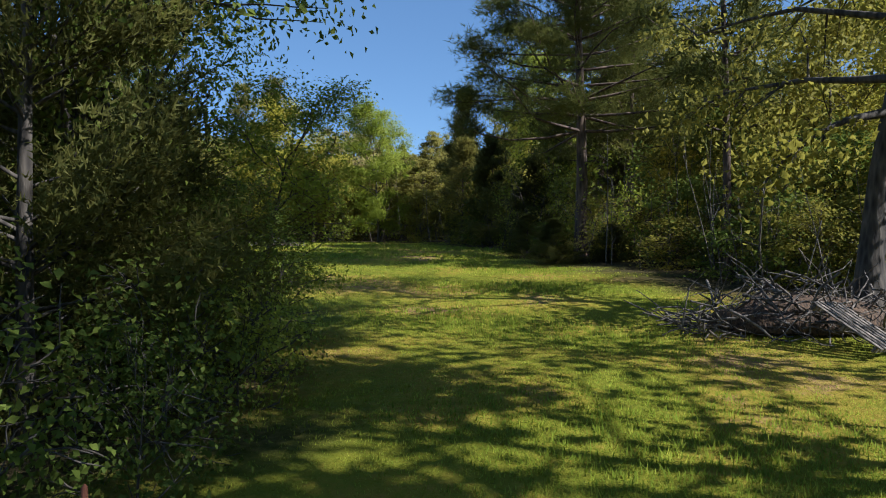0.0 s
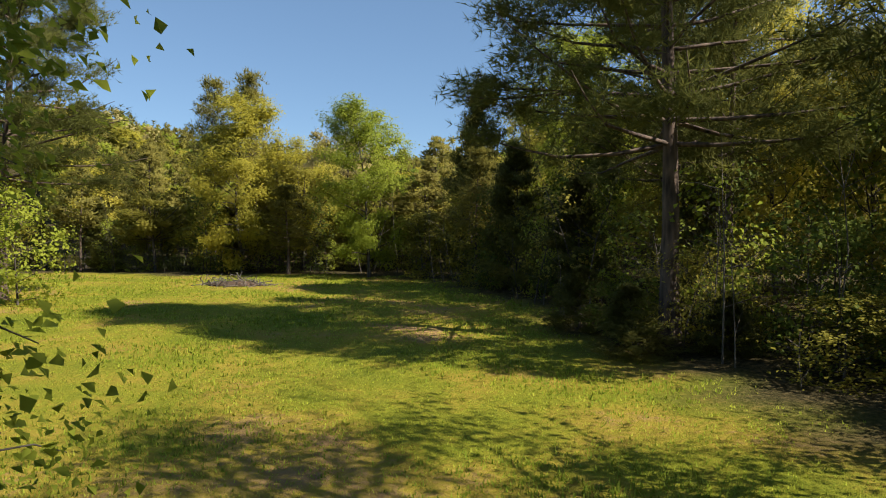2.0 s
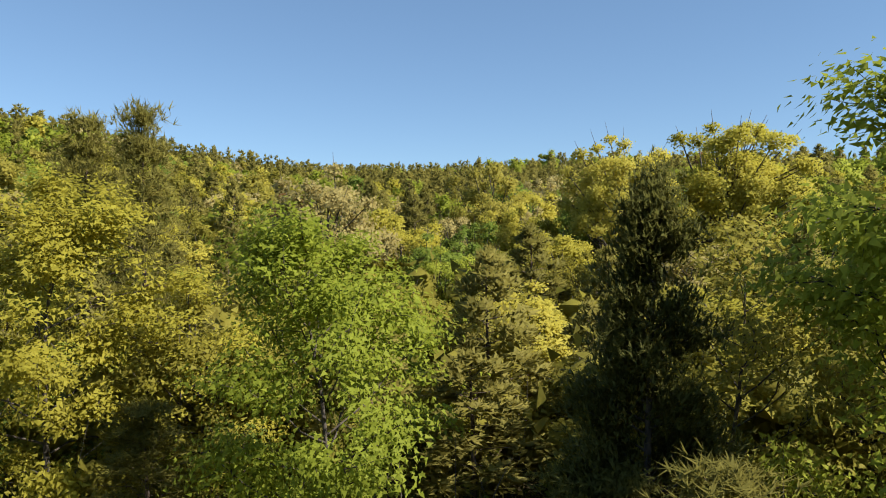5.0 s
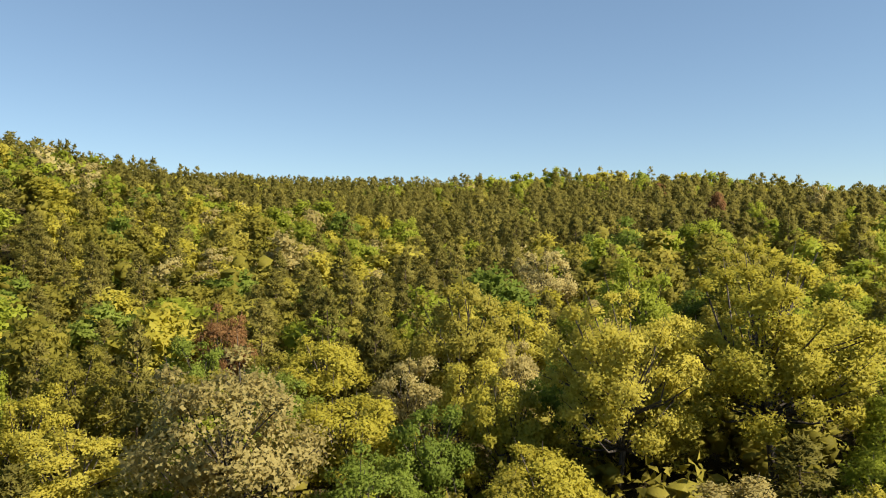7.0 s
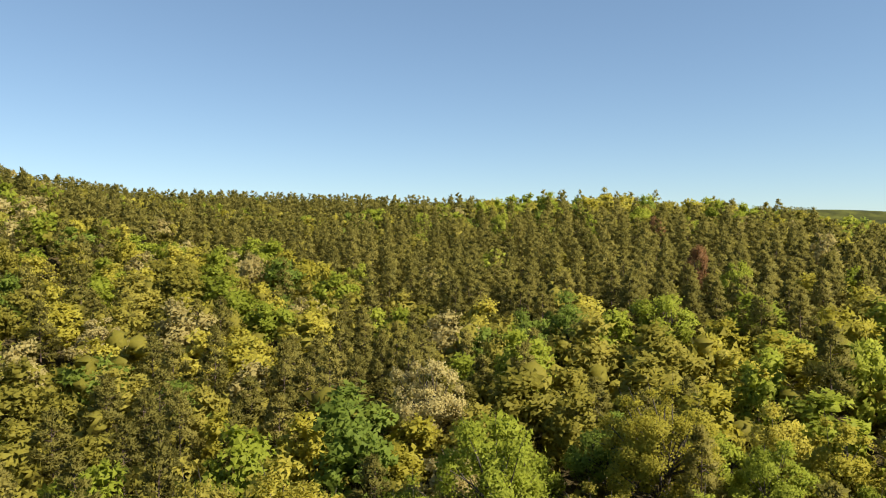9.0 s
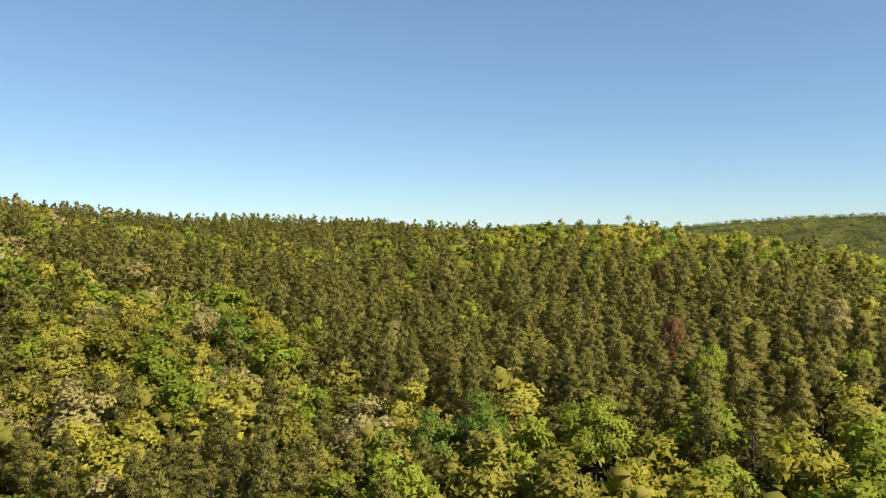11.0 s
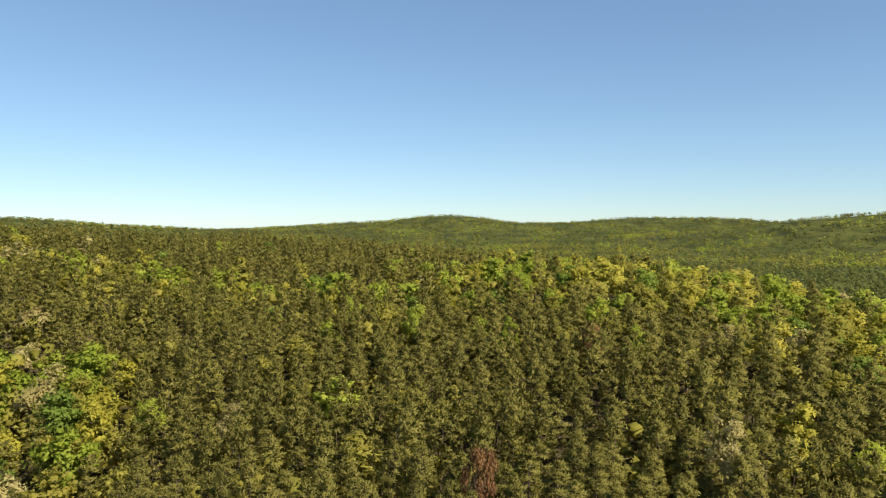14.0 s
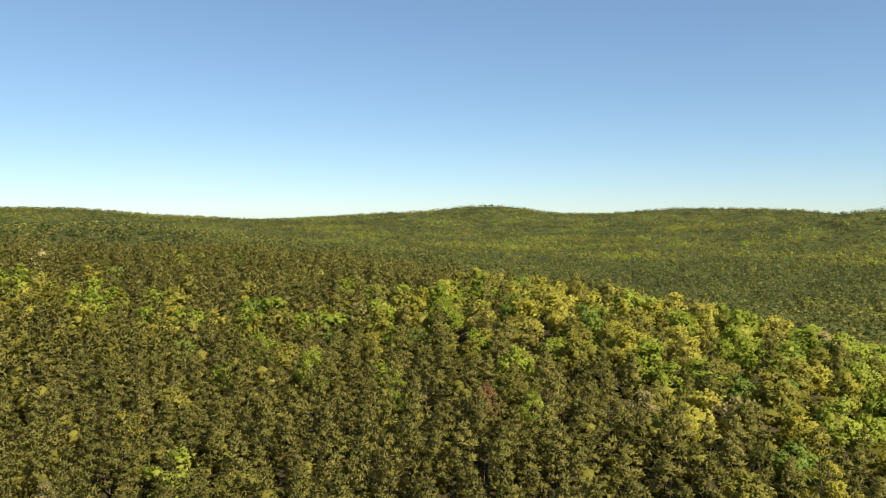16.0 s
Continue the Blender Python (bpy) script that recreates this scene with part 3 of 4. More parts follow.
def plant_top(kind, x, y, z_top, height, palette, variant=0, width=1.0, **kw):
    """Plants a tree of that kind so that its tip stands at z_top."""
    s = (z_top - gz(x, y)) / height
    return plant(kind, x, y, palette, variant, width, s / width, **kw)


# ---- the meadow's edge, left: thicket ----
for x, y, pal, v, s, tl in ((-4.3, 9.2, "shade", 1, 1.05, 1.1), (-6.2, 7.2, "shade", 2, 1.15, 1.15), (-5.6, 12.4, "fresh", 0, 0.9, 1.0),
                         (-3.2, 11.6, "fresh", 1, 0.68, 0.8), (-2.9, 10.0, "shade", 2, 0.42, 0.75), (-8.4, 10.5, "shade", 1, 1.2, 1.1), (-7.6, 4.6, "shade", 0, 1.1, 1.0)):
    plant("thicket", x, y, pal, v, s, tl)
plant("nearcedar", -4.0, 6.8, "cedar", 0, 0.85, 1.05)
plant("nearcedar", -4.5, 9.4, "cedar", 0, 0.85, 1.0, turn=2.0)
plant("nearcedar", -6.4, 11.0, "cedar", 0, 0.95, 1.2, turn=4.0)
for x, y, pal, v, s in ((-2.1, 4.9, "shade", 0, 0.62), (-2.5, 6.3, "shade", 1, 0.8), (-2.3, 7.9, "fresh", 2, 0.7), (-2.6, 9.6, "shade", 0, 0.75), (-3.2, 4.4, "shade", 1, 0.9),
                        (-3.0, 11.0, "fresh", 2, 0.7), (-4.4, 5.2, "shade", 2, 1.0)):
    plant("shrub", x, y, pal, v, s)

# ---- right: oak, brush pile, pines, dark woods ----
plant("bigoak", 8.1, 13.6, "olive", 0, 1.0, 1.0, turn=3.5)
plant("pine", 9.4, 23.6, "darkpine", 1, 1.1, 1.1, wood="pinebark")
plant("bigpine", 5.5, 28.3, "darkpine", 0, 1.0, 1.0, turn=0.3, wood="pinebark")
plant("bigpine", 8.2, 37.4, "darkpine", 1, 0.86, 1.02, wood="pinebark")
plant("pine", 8.2, 31.5, "darkpine", 0, 1.0, 1.15, wood="pinebark")
plant("bigpine", -18.0, 38.5, "darkpine", 1, 0.9, 1.05, wood="pinebark")
for x, y, k, pal, v, s, tl in (
        (17, 17, "edge", "yellow", 2, 1.0, 1.1), (18, 24, "edge", "olive", 1, 1.0, 1.1), (16.5, 29, "edge", "yellow", 0, 1.0, 1.1), (14, 34, "edge", "olive", 2, 0.9, 1.1),
        (21, 21, "edge", "yellow", 1, 1.1, 1.2), (10.8, 21, "edge", "shade", 0, 0.62, 0.55), (13.2, 24.5, "edge", "shade", 1, 0.7, 0.6), (10.4, 25.5, "cedar", "cedar", 0, 0.5, 0.55),
        (7.6, 32.8, "cedar", "cedar", 1, 0.6, 0.7), (4.6, 36.0, "cedar", "cedar", 0, 0.6, 0.75), (3.0, 40.5, "cedar", "cedar", 1, 0.75, 0.8), (5.4, 40.5, "edge", "shade", 0, 0.75, 0.75),
        (1.0, 44.2, "edge", "shade", 1, 0.7, 0.6), (11, 42, "edge", "olive", 1, 0.95, 1.1), (15, 40, "edge", "yellow", 2, 1.0, 1.15), (20, 35, "edge", "yellow", 0, 1.05, 1.2),
        (-1.4, 47.8, "edge", "shade", 2, 0.6, 0.55), (6.6, 29.6, "cedar", "cedar", 1, 0.42, 0.5), (4.6, 28.9, "edge", "shade", 0, 0.4, 0.38), (11.5, 29.5, "edge", "shade", 2, 0.8, 0.7),
        (13.5, 17, "edge", "shade", 0, 0.65, 0.5), (11.2, 16.4, "edge", "shade", 1, 0.55, 0.42), (14.5, 20.5, "edge", "shade", 2, 0.7, 0.6),
        (14.5, 26.5, "edge", "olive", 0, 1.0, 1.05), (15.5, 22.5, "edge", "yellow", 2, 1.0, 1.1), (12.8, 32, "edge", "olive", 1, 1.0, 1.0), (17, 36, "edge", "olive", 2, 1.1, 1.1),
        (12.5, 37.5, "edge", "yellow", 0, 1.0, 1.1), (9.2, 39.5, "edge", "olive", 2, 0.9, 0.95), (14, 44, "edge", "yellow", 1, 1.0, 1.1), (8.5, 49, "edge", "olive", 0, 0.9, 1.0),
        (12.5, 48, "edge", "yellow", 2, 1.0, 1.1), (4.2, 50.5, "edge", "olive", 1, 0.9, 0.95), (9.2, 18.2, "edge", "shade", 2, 0.5, 0.36), (8.4, 21.0, "edge", "shade", 0, 0.5, 0.34),
        (7.6, 24.2, "edge", "shade", 1, 0.5, 0.34), (9.6, 28, "edge", "shade", 0, 0.6, 0.5), (12.2, 19.2, "edge", "shade", 1, 0.7, 0.5), (12.2, 21.8, "edge", "shade", 2, 0.7, 0.55),
        (15.5, 18.5, "edge", "shade", 0, 0.9, 0.8), (11.4, 27.0, "edge", "shade", 1, 0.7, 0.6), (6.4, 26.8, "cedar", "cedar", 0, 0.35, 0.4), (4.3, 27.2, "cedar", "cedar", 1, 0.4, 0.42), (3.6, 30.5, "cedar", "cedar", 0, 0.4, 0.45)):
    if k == "edge" and pal == "shade":
        plant("bush", x, y, ("shade", "olive")[int(x * 3 + y) % 2], v, 1.4 * s, 1.52 * tl)
    else:
        plant(k, x, y, pal, v, s, tl * (0.84 if x > 13 and k == "edge" else 1))
plant_top("tallmaple", 6.8, 45.5, 17.0, 12.2, "fresh", 1, 1.15)
plant_top("tallcedar", 1.5, 47.4, 13.2, 10.6, "cedar", 0, 1.05)
plant_top("tallmaple", -4.4, 49.2, 13.5, 11.7, "fresh", 0, 0.9)
plant_top("tallmaple", -12.6, 53.5, 15.0, 12.2, "yellow", 2, 1.1)
plant_top("edge", -9.2, 55.0, 12.2, 12.2, "yellow", 1, 0.9)
plant_top("pine", -15.4, 66.0, 17.8, 13.5, "pine", 0, 1.15, wood="pinebark")
plant_top("pine", -19.5, 68.0, 17.9, 13.5, "pine", 1, 1.1, wood="pinebark")
plant_top("pine", -9.5, 52.0, 8.0, 13.5, "pine", 1, 0.8, wood="pinebark")
plant_top("pine", 1.2, 43.5, 9.0, 13.5, "pine", 0, 0.7, wood="pinebark")
plant("cedar", -22.5, 56.0, "cedar", 1, 0.6, 0.7)
plant("cedar", -27.5, 57.5, "cedar", 0, 0.6, 0.6)
plant("edge", -17.6, 36.0, "fresh", 0, 0.7, 0.62)
plant("edge", -20.0, 40.0, "olive", 1, 0.8, 0.7)
plant("bush", -16.2, 36.6, "fresh", 1, 1.0, 0.9)
plant("sapling", -19.4, 55.0, "fresh", 0, 1.0, 0.85)

# ---- woods beyond: trees that stand out ----
SPECIAL = [(10.5, 89, 21.6, "yellow", 1.35), (20.5, 90.5, 24.0, "yellow", 1.7), (-10.5, 84, 18.0, "pale", 1.2), (11.6, 133, 22.5, "pale", 1.05), (22.2, 156.3, 23.8, "blue", 0.9),
           (27.4, 157.2, 26.0, "blue", 1.0), (39.3, 156.8, 26.5, "fresh", 1.1), (-37.3, 160, 21.5, "pale", 1.1), (-9.2, 205, 27.5, "fresh", 0.75), (5.1, 206.9, 26.5, "pale", 0.9),
           (51.1, 185, 32.6, "rust", 0.55), (77.1, 197.4, 33.4, "pale", 0.95), (54, 174.1, 29.5, "fresh", 0.7), (79.4, 248.2, 37.0, "pale", 1.0), (19.1, 252.7, 39.5, "fresh", 0.75),
           (41.1, 243.4, 38.0, "fresh", 0.6), (64.9, 242.1, 37.4, "fresh", 0.7), (86.2, 243.9, 37.2, "yellow", 0.8), (57, 243.2, 38.2, "rust", 0.6), (103.5, 231.1, 35.2, "yellow", 0.9),
           (33.5, 284.7, 46.0, "fresh", 1.1), (56.3, 319.5, 49.0, "olive", 0.8), (-19, 109, 17.8, "rust", 0.7), (1.5, 104, 21.0, "olive", 1.1), (30, 118, 23.5, "yellow", 1.3), (18, 113, 22, "fresh", 1.0)]
for i, (x, y, zt, pal, w) in enumerate(SPECIAL):
    if w > 1.25:
        plant_top("bigwood", x, y, zt, 16.2, pal, i % 2, w / 1.35)
    else:
        plant_top("nearwood" if y < 140 else "wood", x, y, zt + 0.9, 13.2, pal, i % 4, w)

# ---- the woods ----
TAKEN = [(x, y, 3.1 * w) for x, y, _, _, w in SPECIAL] + [(-4.4, 49.2, 2), (1.5, 47.4, 2), (6.8, 45.5, 2), (-12.6, 53.5, 2), (-15.4, 66, 2), (-19.5, 68, 2)]


def pine_share(x, y):
    """How many of the trees are pines: a stand on the slope, broadleaf below it, on the crest and to the right."""
    edge = 163 + min(62, 1.15 * max(0.0, 25 - x)) + 0.15 * max(0.0, x - 40)
    s = 0.12 + 0.8 * min(1, max(0, (y - edge) / 14 + 0.5))
    s -= 0.8 * min(1, max(0, (y - 268 + 0.45 * max(0, x - 20)) / 25)) * (x > 12)
    s -= 0.82 * math.exp(-((y - 297 - 0.12 * x) / 19) ** 2) * (x <= 20)
    s += 0.8 * math.exp(-((x - 1) / 11) ** 2 - ((y - 143) / 13) ** 2)
    return min(0.94, max(0.05, s))


def woods_plan():
    """Places of the woods' trees: each keeps its own crown's room, broadleaf wide and pines narrow."""
    rng = np.random.RandomState(7)
    out, cells = [], {}
    for k in range(52000):
        y = 53 + 392 * rng.uniform(0, 1) ** 0.85
        lo = min(-26, 34 - 0.98 * max(0, y - 83), -14 - 0.66 * (y - 50))
        x = rng.uniform(lo, 18 + 0.62 * (y - 50))
        r = rng.uniform(0, 1, 4)
        patch = noise.noise((x / 28, y / 28, 3.1))
        pine = r[0] < pine_share(x, y) + 0.15 * patch * (y < 160)
        wide = (1.55 + 0.65 * r[2]) if pine else (2.5 + 1.7 * r[2])
        if y < 80:
            wide *= 0.8
        ci, cj = int(x // 5), int(y // 5)
        near = [q for i in (-2, -1, 0, 1, 2) for j in (-2, -1, 0, 1, 2) for q in cells.get((ci + i, cj + j), ())]
        if any((x - a) ** 2 + (y - b) ** 2 < (0.92 * (c + wide)) ** 2 for a, b, c in near) or meadow_mask(x, y) > 0.05 or any((x - a) ** 2 + (y - b) ** 2 < (0.8 * (c + wide)) ** 2 for a, b, c in TAKEN):
            continue
        low = min(1, max(0.66, 0.66 + (y - 70) / 70))
        cells.setdefault((ci, cj), []).append((x, y, wide))
        if pine:
            pal, s = "pine", wide / 1.9
            tall = (0.70 + 0.34 * r[3]) / s * low
        else:
            q = r[1] + 0.35 * noise.noise((x / 17, y / 17, 9.7)) - 0.04 * (y > 225)
            pal = "fresh" if q < 0.24 else "yellow" if q < 0.52 else "olive" if q < 0.84 else "pale" if q < 0.93 else "blue"
            if y < 80 and pal in ("pale", "blue"):
                pal = "olive"
            s = wide / 3.55
            tall = (0.64 + 0.24 * r[3] + 0.12 * r[2]) / s * low
        out.append((x, y, pal, s, tall))
    for k in range(150):
        # slopes to the right of the meadow
        px, py = 14 + rng.uniform(0, 45), rng.uniform(8, 53)
        if px > 28 or (py > 44 and px > 18):
            out.append((px, py, ("yellow", "olive", "shade", "pine")[k % 4], 0.9, 1.0))
    return out


PLAN = woods_plan()
PLAN.sort(key=lambda p: (p[1] - 60) + 0.35 * abs(p[0] - 0.45 * (p[1] - 50)))
rest, count = [], {"pine": 0, "leaf": 0}
for i, (x, y, pal, s, tl) in enumerate(PLAN):
    k = "pine" if pal == "pine" else "leaf"
    if count[k] < (190 if k == "leaf" else 260):
        count[k] += 1
        if pal == "pine":
            plant("woodpine", x, y, pal, i % 4, s, tl, wood="pinebark")
        else:
            plant("nearwood" if y < 116 else "wood", x, y, pal, i % 4, s, tl)
    else:
        rest.append((x, y, pal, s, tl))


def low_leafy(seed, n, leaf, lobes=13):
    """Broadleaf crown deep in the woods."""
    return wood_tree(seed, 13.2, 4.0, n, leaf, lobes, 0.16, 1.05, False, 0.58, 4)[1]


def low_pine(seed, n, size, clumps=16):
    """Pine crown deep in the stand."""
    return stand_pine(seed, 13.5, 2.2, n, size, clumps, 0.42, 0.13, False)[1]


def trunk_only(seed, h=9.5, r=0.12):
    V, F = [], []
    tube(V, F, wander(np.random.RandomState(seed), (0, 0, -0.3), (0, 0, 1), h, 2, 0.03, 0.05), (r, r * 0.8, r * 0.3), 4)
    f = np.array(F)
    v = np.array(V)
    return v, np.concatenate([f[:, [0, 1, 2]], f[:, [0, 2, 3]]]), unit(v * (1, 1, 0) + (1e-4, 0, 0))


def scatter(name, label, places, shapes, material, category):
    """Joins many small trees into one stretch of woods."""
    V, F, T, Ns, base = [], [], [], [], 0
    rng = np.random.RandomState(len(places))
    P = np.array([(p[0], p[1], p[3], p[4]) for p in places])
    G = land(P[:, 0], P[:, 1])
    for i, (x, y, s, tl) in enumerate(P):
        v, f, n = shapes[i % len(shapes)]
        a = rng.uniform(0, 6.283)
        c, q = math.cos(a) * s, math.sin(a) * s
        w = np.empty_like(v)
        w[:, 0], w[:, 1], w[:, 2] = v[:, 0] * c - v[:, 1] * q + x, v[:, 0] * q + v[:, 1] * c + y, v[:, 2] * s * tl + G[i] - 0.1
        m = n.copy()
        m[:, 0], m[:, 1] = (n[:, 0] * c - n[:, 1] * q) / s, (n[:, 0] * q + n[:, 1] * c) / s
        Ns.append(m)
        V.append(w); F.append(f + base); T.append(np.full(len(v), rng.uniform(0, 1)))
        base += len(v)
    me = mesh_from(name, np.concatenate(V), np.concatenate(F), material, np.concatenate(T), np.concatenate(Ns))
    return tagged(new(name, me), label, category, kind="stuff")


def path_gap(x, y):
    """How far a place lies from the open lane that runs up over the woods."""
    lane = ((0, 35), (20, 67), (42, 85), (70, 111), (91, 138))
    return min(math.hypot(x - a, y - b) for a, b in lane)


for far, n_p, size_p, cl, n_l, size_l, lb, where in ((False, 880, 0.47, 20, 1300, 0.52, 18, "on the slope"), (True, 220, 0.85, 14, 440, 0.85, 12, "along the ridge")):
    part_of = [p for p in rest if (path_gap(p[0], p[1]) > 165) == far]
    pines = [p for p in part_of if p[2] == "pine"]
    scatter("pine_woods", "dense stand of olive-dark pines " + where, pines, [low_pine(20 + k, n_p, size_p, cl) for k in range(6)], MAT["pine"], "woods")
    if not far:
        scatter("pine_trunks", "bare grey-brown pine boles under the crowns", pines, [trunk_only(k) for k in range(4)], MAT["pinebark"], "woods")
    for pal in ("fresh", "yellow", "olive", "pale", "blue", "shade"):
        pl = [p for p in part_of if p[2] == pal]
        if pl:
            scatter("broadleaf_woods", COLOUR[pal] + " spring crowns among the pines " + where, pl, [low_leafy(45 + k, n_l, size_l, lb) for k in range(5)], MAT[pal], "woods")


# ---- far woods ----
def far_crown(seed, slim=1.0):
    rng = np.random.RandomState(seed)
    d = rng.normal(0, 1, (16, 3)); d /= np.linalg.norm(d, axis=1)[:, None]
    C = d * (2.5 * slim, 2.5 * slim, 3.8) + (0, 0, 4.4)
    v, f = leaf_blades(C, d, 1.9, rng, 0.5, 0.15, True, d + (0, 0, 0.25), 0.3)
    f, n = rounded(v, f, (0, 0, 3.6), (2.5, 2.5, 3.8), 0.4)
    return v, f, n


def far_places():
    rng = np.random.RandomState(11)
    out = {"pine": [], "olive": [], "yellow": [], "fresh": []}
    n = 0
    while n < 33000:
        r = 380 + 3500 * rng.uniform(0, 1) ** 1.7
        a = radians(rng.uniform(-58, 22))
        x, y = 75 + r * math.sin(a), 115 + r * math.cos(a)
        if y < 470 and x > -60 - 0.85 * (y - 60):
            continue
        n += 1
        s = 0.85 + r / 2300
        q = noise.noise((x / 160, y / 160, 1.7)) + 0.3 * rng.normal() + (0.08 if y > 1350 else -0.55 if y > 600 or x < -150 else 0.0)
        pal = "pine" if q < 0.05 else "olive" if q < 0.25 else "yellow" if q < 0.5 else "fresh"
        out[pal].append((x, y, pal, s * rng.uniform(0.75, 1.25), rng.uniform(0.7, 1.1) / (1 + r / 3500)))
    return out


FAR = far_places()
for pal, pl in FAR.items():
    scatter("far_woods", COLOUR[pal] + " crowns on the distant hills", pl, [far_crown(60 + k, 0.8 if pal == "pine" else 1.05) for k in range(6)], MAT[{"pine": "darkpine", "olive": "pine", "yellow": "olive"}.get(pal, pal)], "woods")


# ---- grass ----
def build_grass():
    rng = np.random.RandomState(5)
    n = 100000
    y = 2.5 + 49 * rng.uniform(0, 1, n) ** 1.5
    x = rng.uniform(-1, 1, n) * (2.5 + 0.72 * y) - 1.5
    keep = (rng.uniform(0, 1, n) < meadow_mask(x, y) * 0.98 + 0.03)
    x, y = x[keep], y[keep]
    n = len(x)
    z = land(x, y)
    dens = np.sin(x * 0.8 + 1.1 * np.sin(y * 0.5)) + np.sin(y * 1.05 + x * 0.3)
    blades = 4
    C = np.repeat(np.stack([x, y, z - 0.02], 1), blades, 0) + rng.normal(0, 0.05, (n * blades, 3)) * (1, 1, 0)
    h = np.repeat((0.038 + 0.014 * dens.clip(-1, 2) + 0.0006 * y) * rng.uniform(0.6, 1.5, n), blades) * rng.uniform(0.5, 1.4, n * blades)
    w = np.repeat(0.006 + 0.0006 * y, blades)
    a = rng.uniform(0, 6.283, len(C))
    side = np.stack([np.cos(a), np.sin(a), 0 * a], 1) * w[:, None]
    lean = np.stack([-np.sin(a), np.cos(a), 0 * a], 1) * (h * rng.uniform(-1.0, 1.0, len(C)))[:, None]
    v = np.stack([C - side, C + side, C + lean + np.stack([0 * h, 0 * h, h], 1)], 1).reshape(-1, 3)
    f = np.arange(len(v)).reshape(-1, 3)
    up = unit(np.repeat(rng.normal(0, 0.22, (len(C), 3)), 3, 0) + (0, 0, 1))
    f = turned_out(v, f, up)
    t = np.repeat(np.repeat(rng.uniform(0, 0.5, n) + 0.25 * (dens.clip(-1, 1) + 1), blades), 3)
    tagged(new("meadow_grass", mesh_from("meadow_grass", v, f, MAT["grass"], t, up)), "uneven sunlit meadow grass with yellow patches", "grass", kind="stuff")


build_grass()


# ---- brush piles ----
def stick_pile(name, label, x, y, rx, ry, h, count, seed, thick=0.022, longest=1.5):
    rng = np.random.RandomState(seed)
    root = new(name)
    root.location = (x, y, gz(x, y))
    tagged(root, label, "brush pile")
    for k in range(count):
        V, F = [], []
        a, r = rng.uniform(0, 6.283), math.sqrt(rng.uniform(0, 1))
        px, py = rx * r * math.cos(a), ry * r * math.sin(a)
        top = h * (1 - r ** 1.6)
        d = rng.normal(0, 1, 3) * (1, 0.7, 0.45)
        p = wander(rng, (px, py, 0), d / np.linalg.norm(d), rng.uniform(0.5, longest), 5, 0.30, 0.0)
        p = p - (p.mean(0) - (px, py, 0))
        p[:, 2] += rng.uniform(0.02, max(0.05, top))
        low = land(p[:, 0] + x, p[:, 1] + y) - gz(x, y) + 0.01
        p[:, 2] = np.maximum(p[:, 2], low)
        t = thick * rng.uniform(0.35, 1.2)
        tube(V, F, p, np.linspace(t, t * 0.35, 6), 5)
        f = np.array(F)
        o = new("stick", mesh_from("stick", np.array(V), f, MAT["deadwood"]))
        o.parent = root
    v, f = lump(seed, rx * 0.72, h * 0.5, 0.0, 6, 14, 0.14)
    v[:, 1] *= ry / rx
    v[:, 2] = np.maximum(v[:, 2], -0.05)
    o = new("mound", mesh_from("mound", v, f, MAT["litter"]))
    o.parent = root
    tagged(o, "dark brown dead leaves and bark")
    return root


stick_pile("brush_pile", "heap of grey cut branches on the grass below the oak", 6.3, 12.4, 2.4, 1.25, 1.15, 250, 3, 0.026, 2.1)
stick_pile("brush_pile", "low heap of dry grey sticks in the open meadow", -10.6, 45.0, 1.9, 0.9, 0.45, 110, 4, 0.028, 1.4)


def build_pallet(x, y):
    root = new("wooden_pallet")
    root.matrix_world = pose(x, y, gz(x, y) + 0.34, 33, 4, 40)
    tagged(root, "weathered grey wooden pallet leaning on the brush pile", "pallet")

    def board(n, sx, sy, sz, px, py, pz):
        bm = bmesh.new()
        bmesh.ops.create_cube(bm, size=1, matrix=Matrix.Translation((px, py, pz)) @ Matrix.Diagonal((sx, sy, sz, 1)))
        bmesh.ops.bevel(bm, geom=bm.edges[:], offset=0.004, segments=1, affect="EDGES")
        me = bpy.data.meshes.new(n); bm.to_mesh(me); bm.free()
        me.materials.append(MAT["deadwood"])
        o = new(n, me); o.parent = root
    for k in range(7):
        board("slat", 0.10, 1.15, 0.02, -0.5 + k * 0.167, 0.01 * (k % 3), 0.06)
    for k in range(3):
        board("stringer", 1.1, 0.04, 0.09, 0, -0.5 + k * 0.5, 0.0)


build_pallet(6.25, 10.75)


# ---- undergrowth ----
rng = np.random.RandomState(21)
for k in range(70):
    # saplings and shrubs along the shaded edges
    if k < 34:
        y = rng.uniform(17, 46); x = float(np.interp(y, [14, 20, 27, 36, 46], [9.5, 7.2, 5.0, 3.0, -0.8])) + rng.uniform(0.3, 4.5)
    else:
        x = rng.uniform(-34, 2); y = 52.0 - 0.12 * (x + 5) + rng.uniform(0.3, 4)
    if k % 3:
        plant("sapling", x, y, ("shade", "olive", "shade", "fresh")[k % 4], k % 3, rng.uniform(0.6, 1.1), rng.uniform(0.7, 1.1))
    else:
        plant("shrub", x, y, ("shade", "olive")[k % 2], k % 3, rng.uniform(0.7, 1.2))


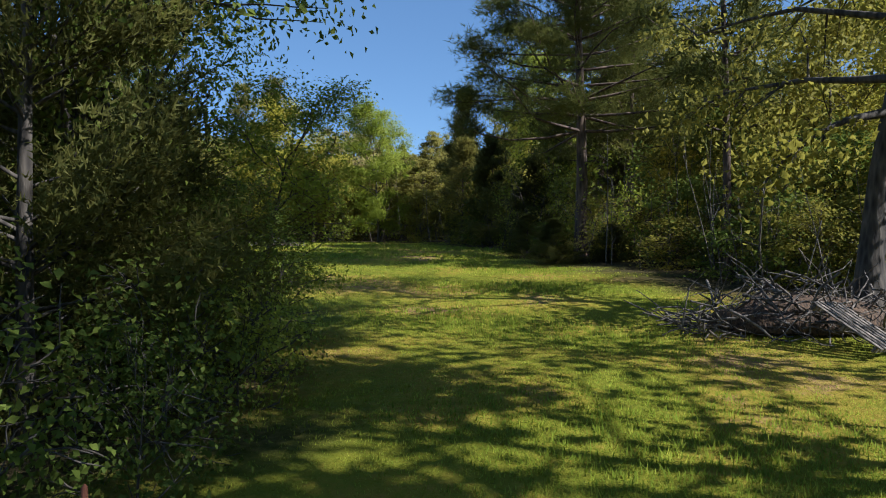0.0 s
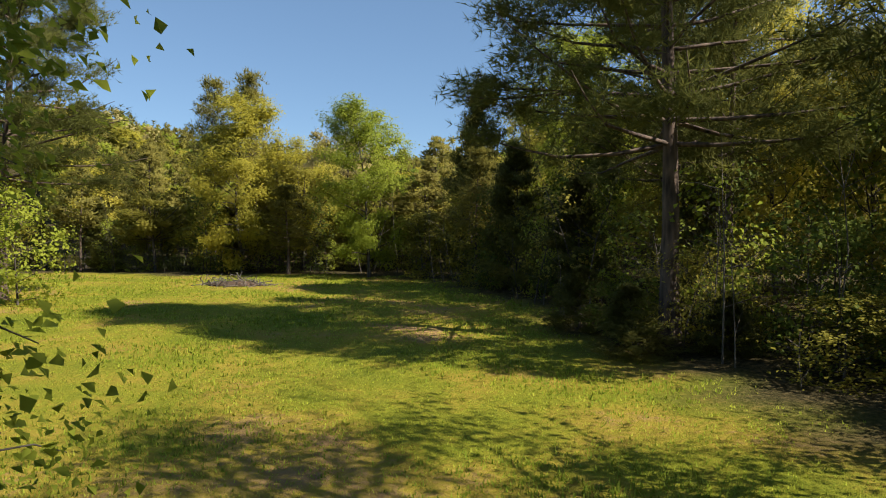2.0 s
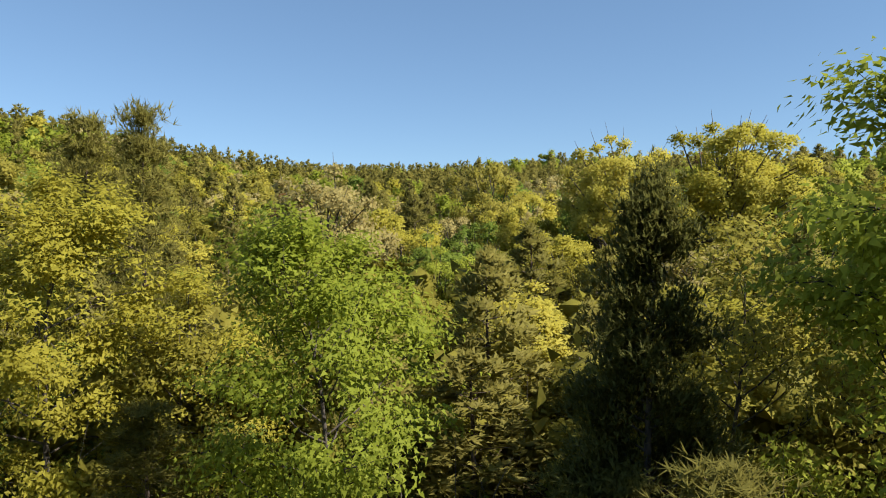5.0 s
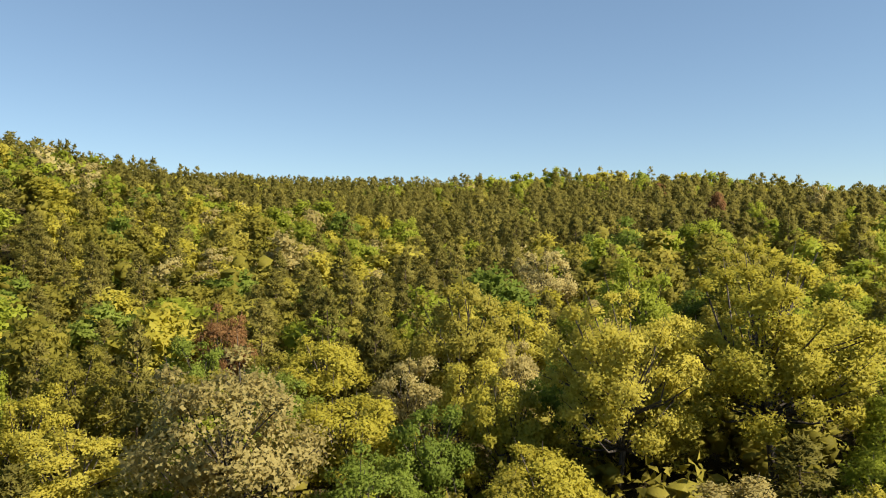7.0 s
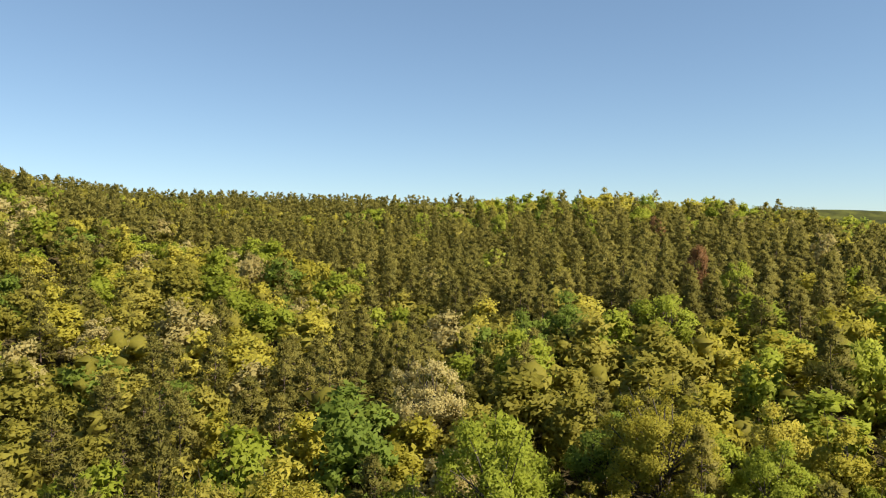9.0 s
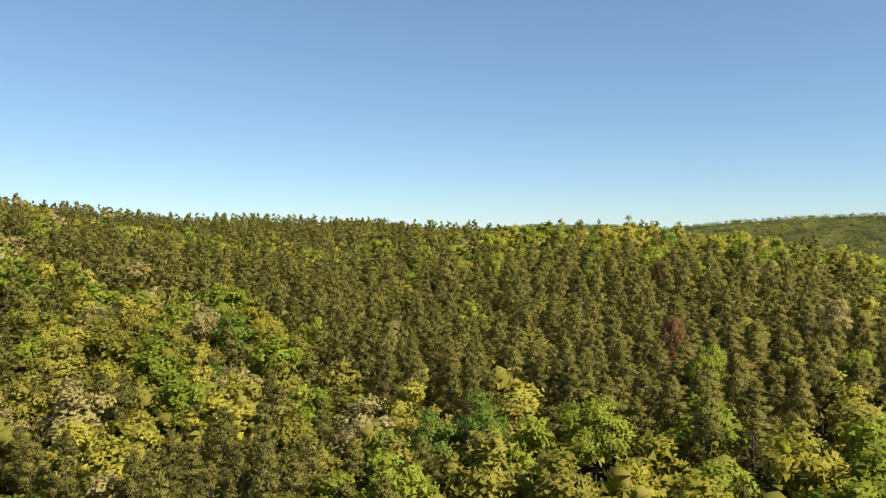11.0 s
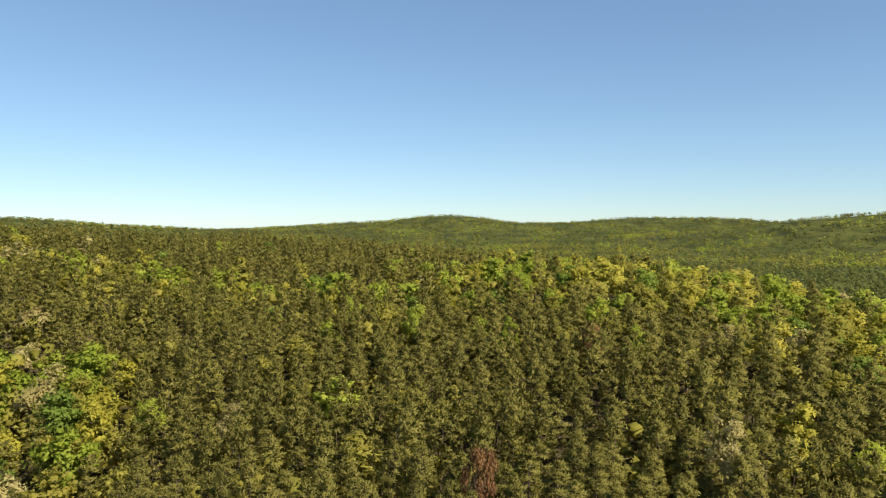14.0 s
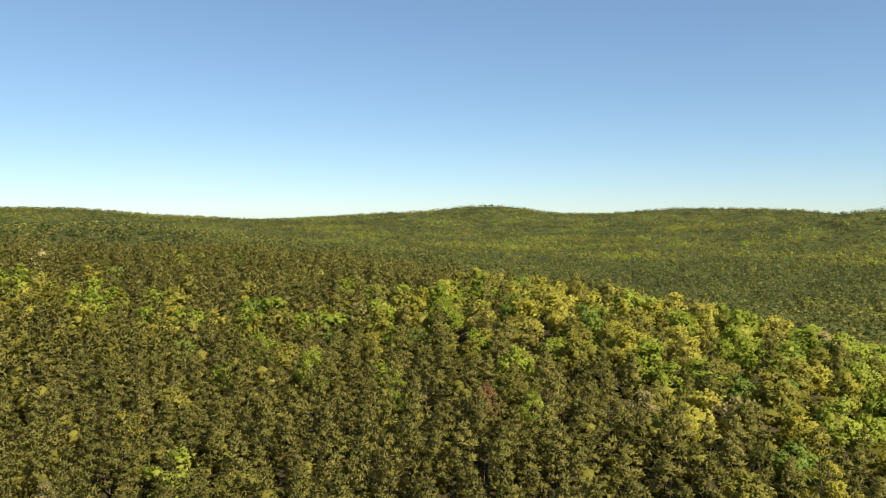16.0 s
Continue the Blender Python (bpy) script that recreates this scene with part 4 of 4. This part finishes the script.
FILL = []
for k in range(1500):
    y = 54 + 100 * rng.uniform(0, 1); x = rng.uniform(-14 - 0.66 * (y - 50), 16 + 0.6 * (y - 50))
    FILL.append((x, y, "shade", rng.uniform(0.3, 0.5), rng.uniform(0.8, 1.2)))
scatter("undergrowth", "dark green saplings and shrubs filling the gaps under the trees", FILL[::2], [low_leafy(90 + k, 70, 0.9, 4) for k in range(3)], MAT["olive"], "undergrowth")
FILL = []
for k in range(1500):
    y = rng.uniform(130, 290); x = rng.uniform(-14 - 0.5 * (y - 50), 70 + 0.6 * (y - 50))
    FILL.append((x, y, "olive", rng.uniform(0.45, 0.75), rng.uniform(0.8, 1.2)))
scatter("undergrowth", "olive saplings and shrubs on the floor of the pine stand", FILL[::2], [low_leafy(95 + k, 40, 1.0, 4) for k in range(3)], MAT["olive"], "undergrowth")


def bare_stems():
    """Thin bare stems and fallen twigs in the shade of the woods."""
    r = np.random.RandomState(31)
    V, F = [], []
    for k in range(260):
        if k < 170:
            y = r.uniform(13, 50); x = float(np.interp(y, [12, 20, 27, 36, 50], [9, 7, 5.2, 2.6, -3])) + abs(r.normal(0, 5)) + 0.3
        else:
            x = r.uniform(-32, 2); y = 51.5 - 0.12 * (x + 5) + r.uniform(0, 6)
        z = gz(x, y)
        h = r.uniform(1.2, 5.5)
        p = wander(r, (x, y, z - 0.1), (r.normal(0, 0.15), r.normal(0, 0.15), 1), h, 4, 0.1, 0.02)
        t = 0.006 + 0.004 * h
        tube(V, F, p, np.linspace(t, 0.004, 5), 4)
        for q in range(3):
            s = r.randint(1, 4)
            tube(V, F, wander(r, p[s], (r.normal(), r.normal(), 0.7), h * 0.25, 2, 0.2, 0.02), (t * 0.5, t * 0.35, 0.002), 3)
    F4 = np.array(F)
    tagged(new("bare_undergrowth", mesh_from("bare_undergrowth", np.array(V), F4, MAT["twig"])), "thin bare grey stems crowding the shaded wood edge", "undergrowth", kind="stuff")


bare_stems()

# rusted fence post by the thicket
V, F = [], []
tube(V, F, [(0, 0, -0.2), (0.01, 0, 0.3), (0.0, 0.02, 0.62), (0.0, 0.02, 0.64)], (0.022, 0.021, 0.02, 0.004), 6)
post = new("fence_post", mesh_from("fence_post", np.array(V), np.array(F), MAT["rustmetal"]))
post.location = (-2.05, 4.05, gz(-2.05, 4.05))
tagged(post, "short rusted metal post among weeds", "post")

# unseen trees added right of the camera to shade the near grass and thicket
plant("shadeoak", 11.0, 3.3, "olive", 0, 0.95, 1.05, turn=2.0)
plant("shadeoak", 9.6, -2.0, "olive", 0, 0.8, 1.0, turn=4.0)
plant("shadeoak", 8.0, -3.5, "olive", 1, 1.0, 1.1)
plant("shadepine", 8.4, 8.2, "darkpine", 0, 1.0, 1.0, wood="pinebark")
plant("shadepine", 10.0, 4.5, "darkpine", 1, 1.0, 1.05, wood="pinebark")
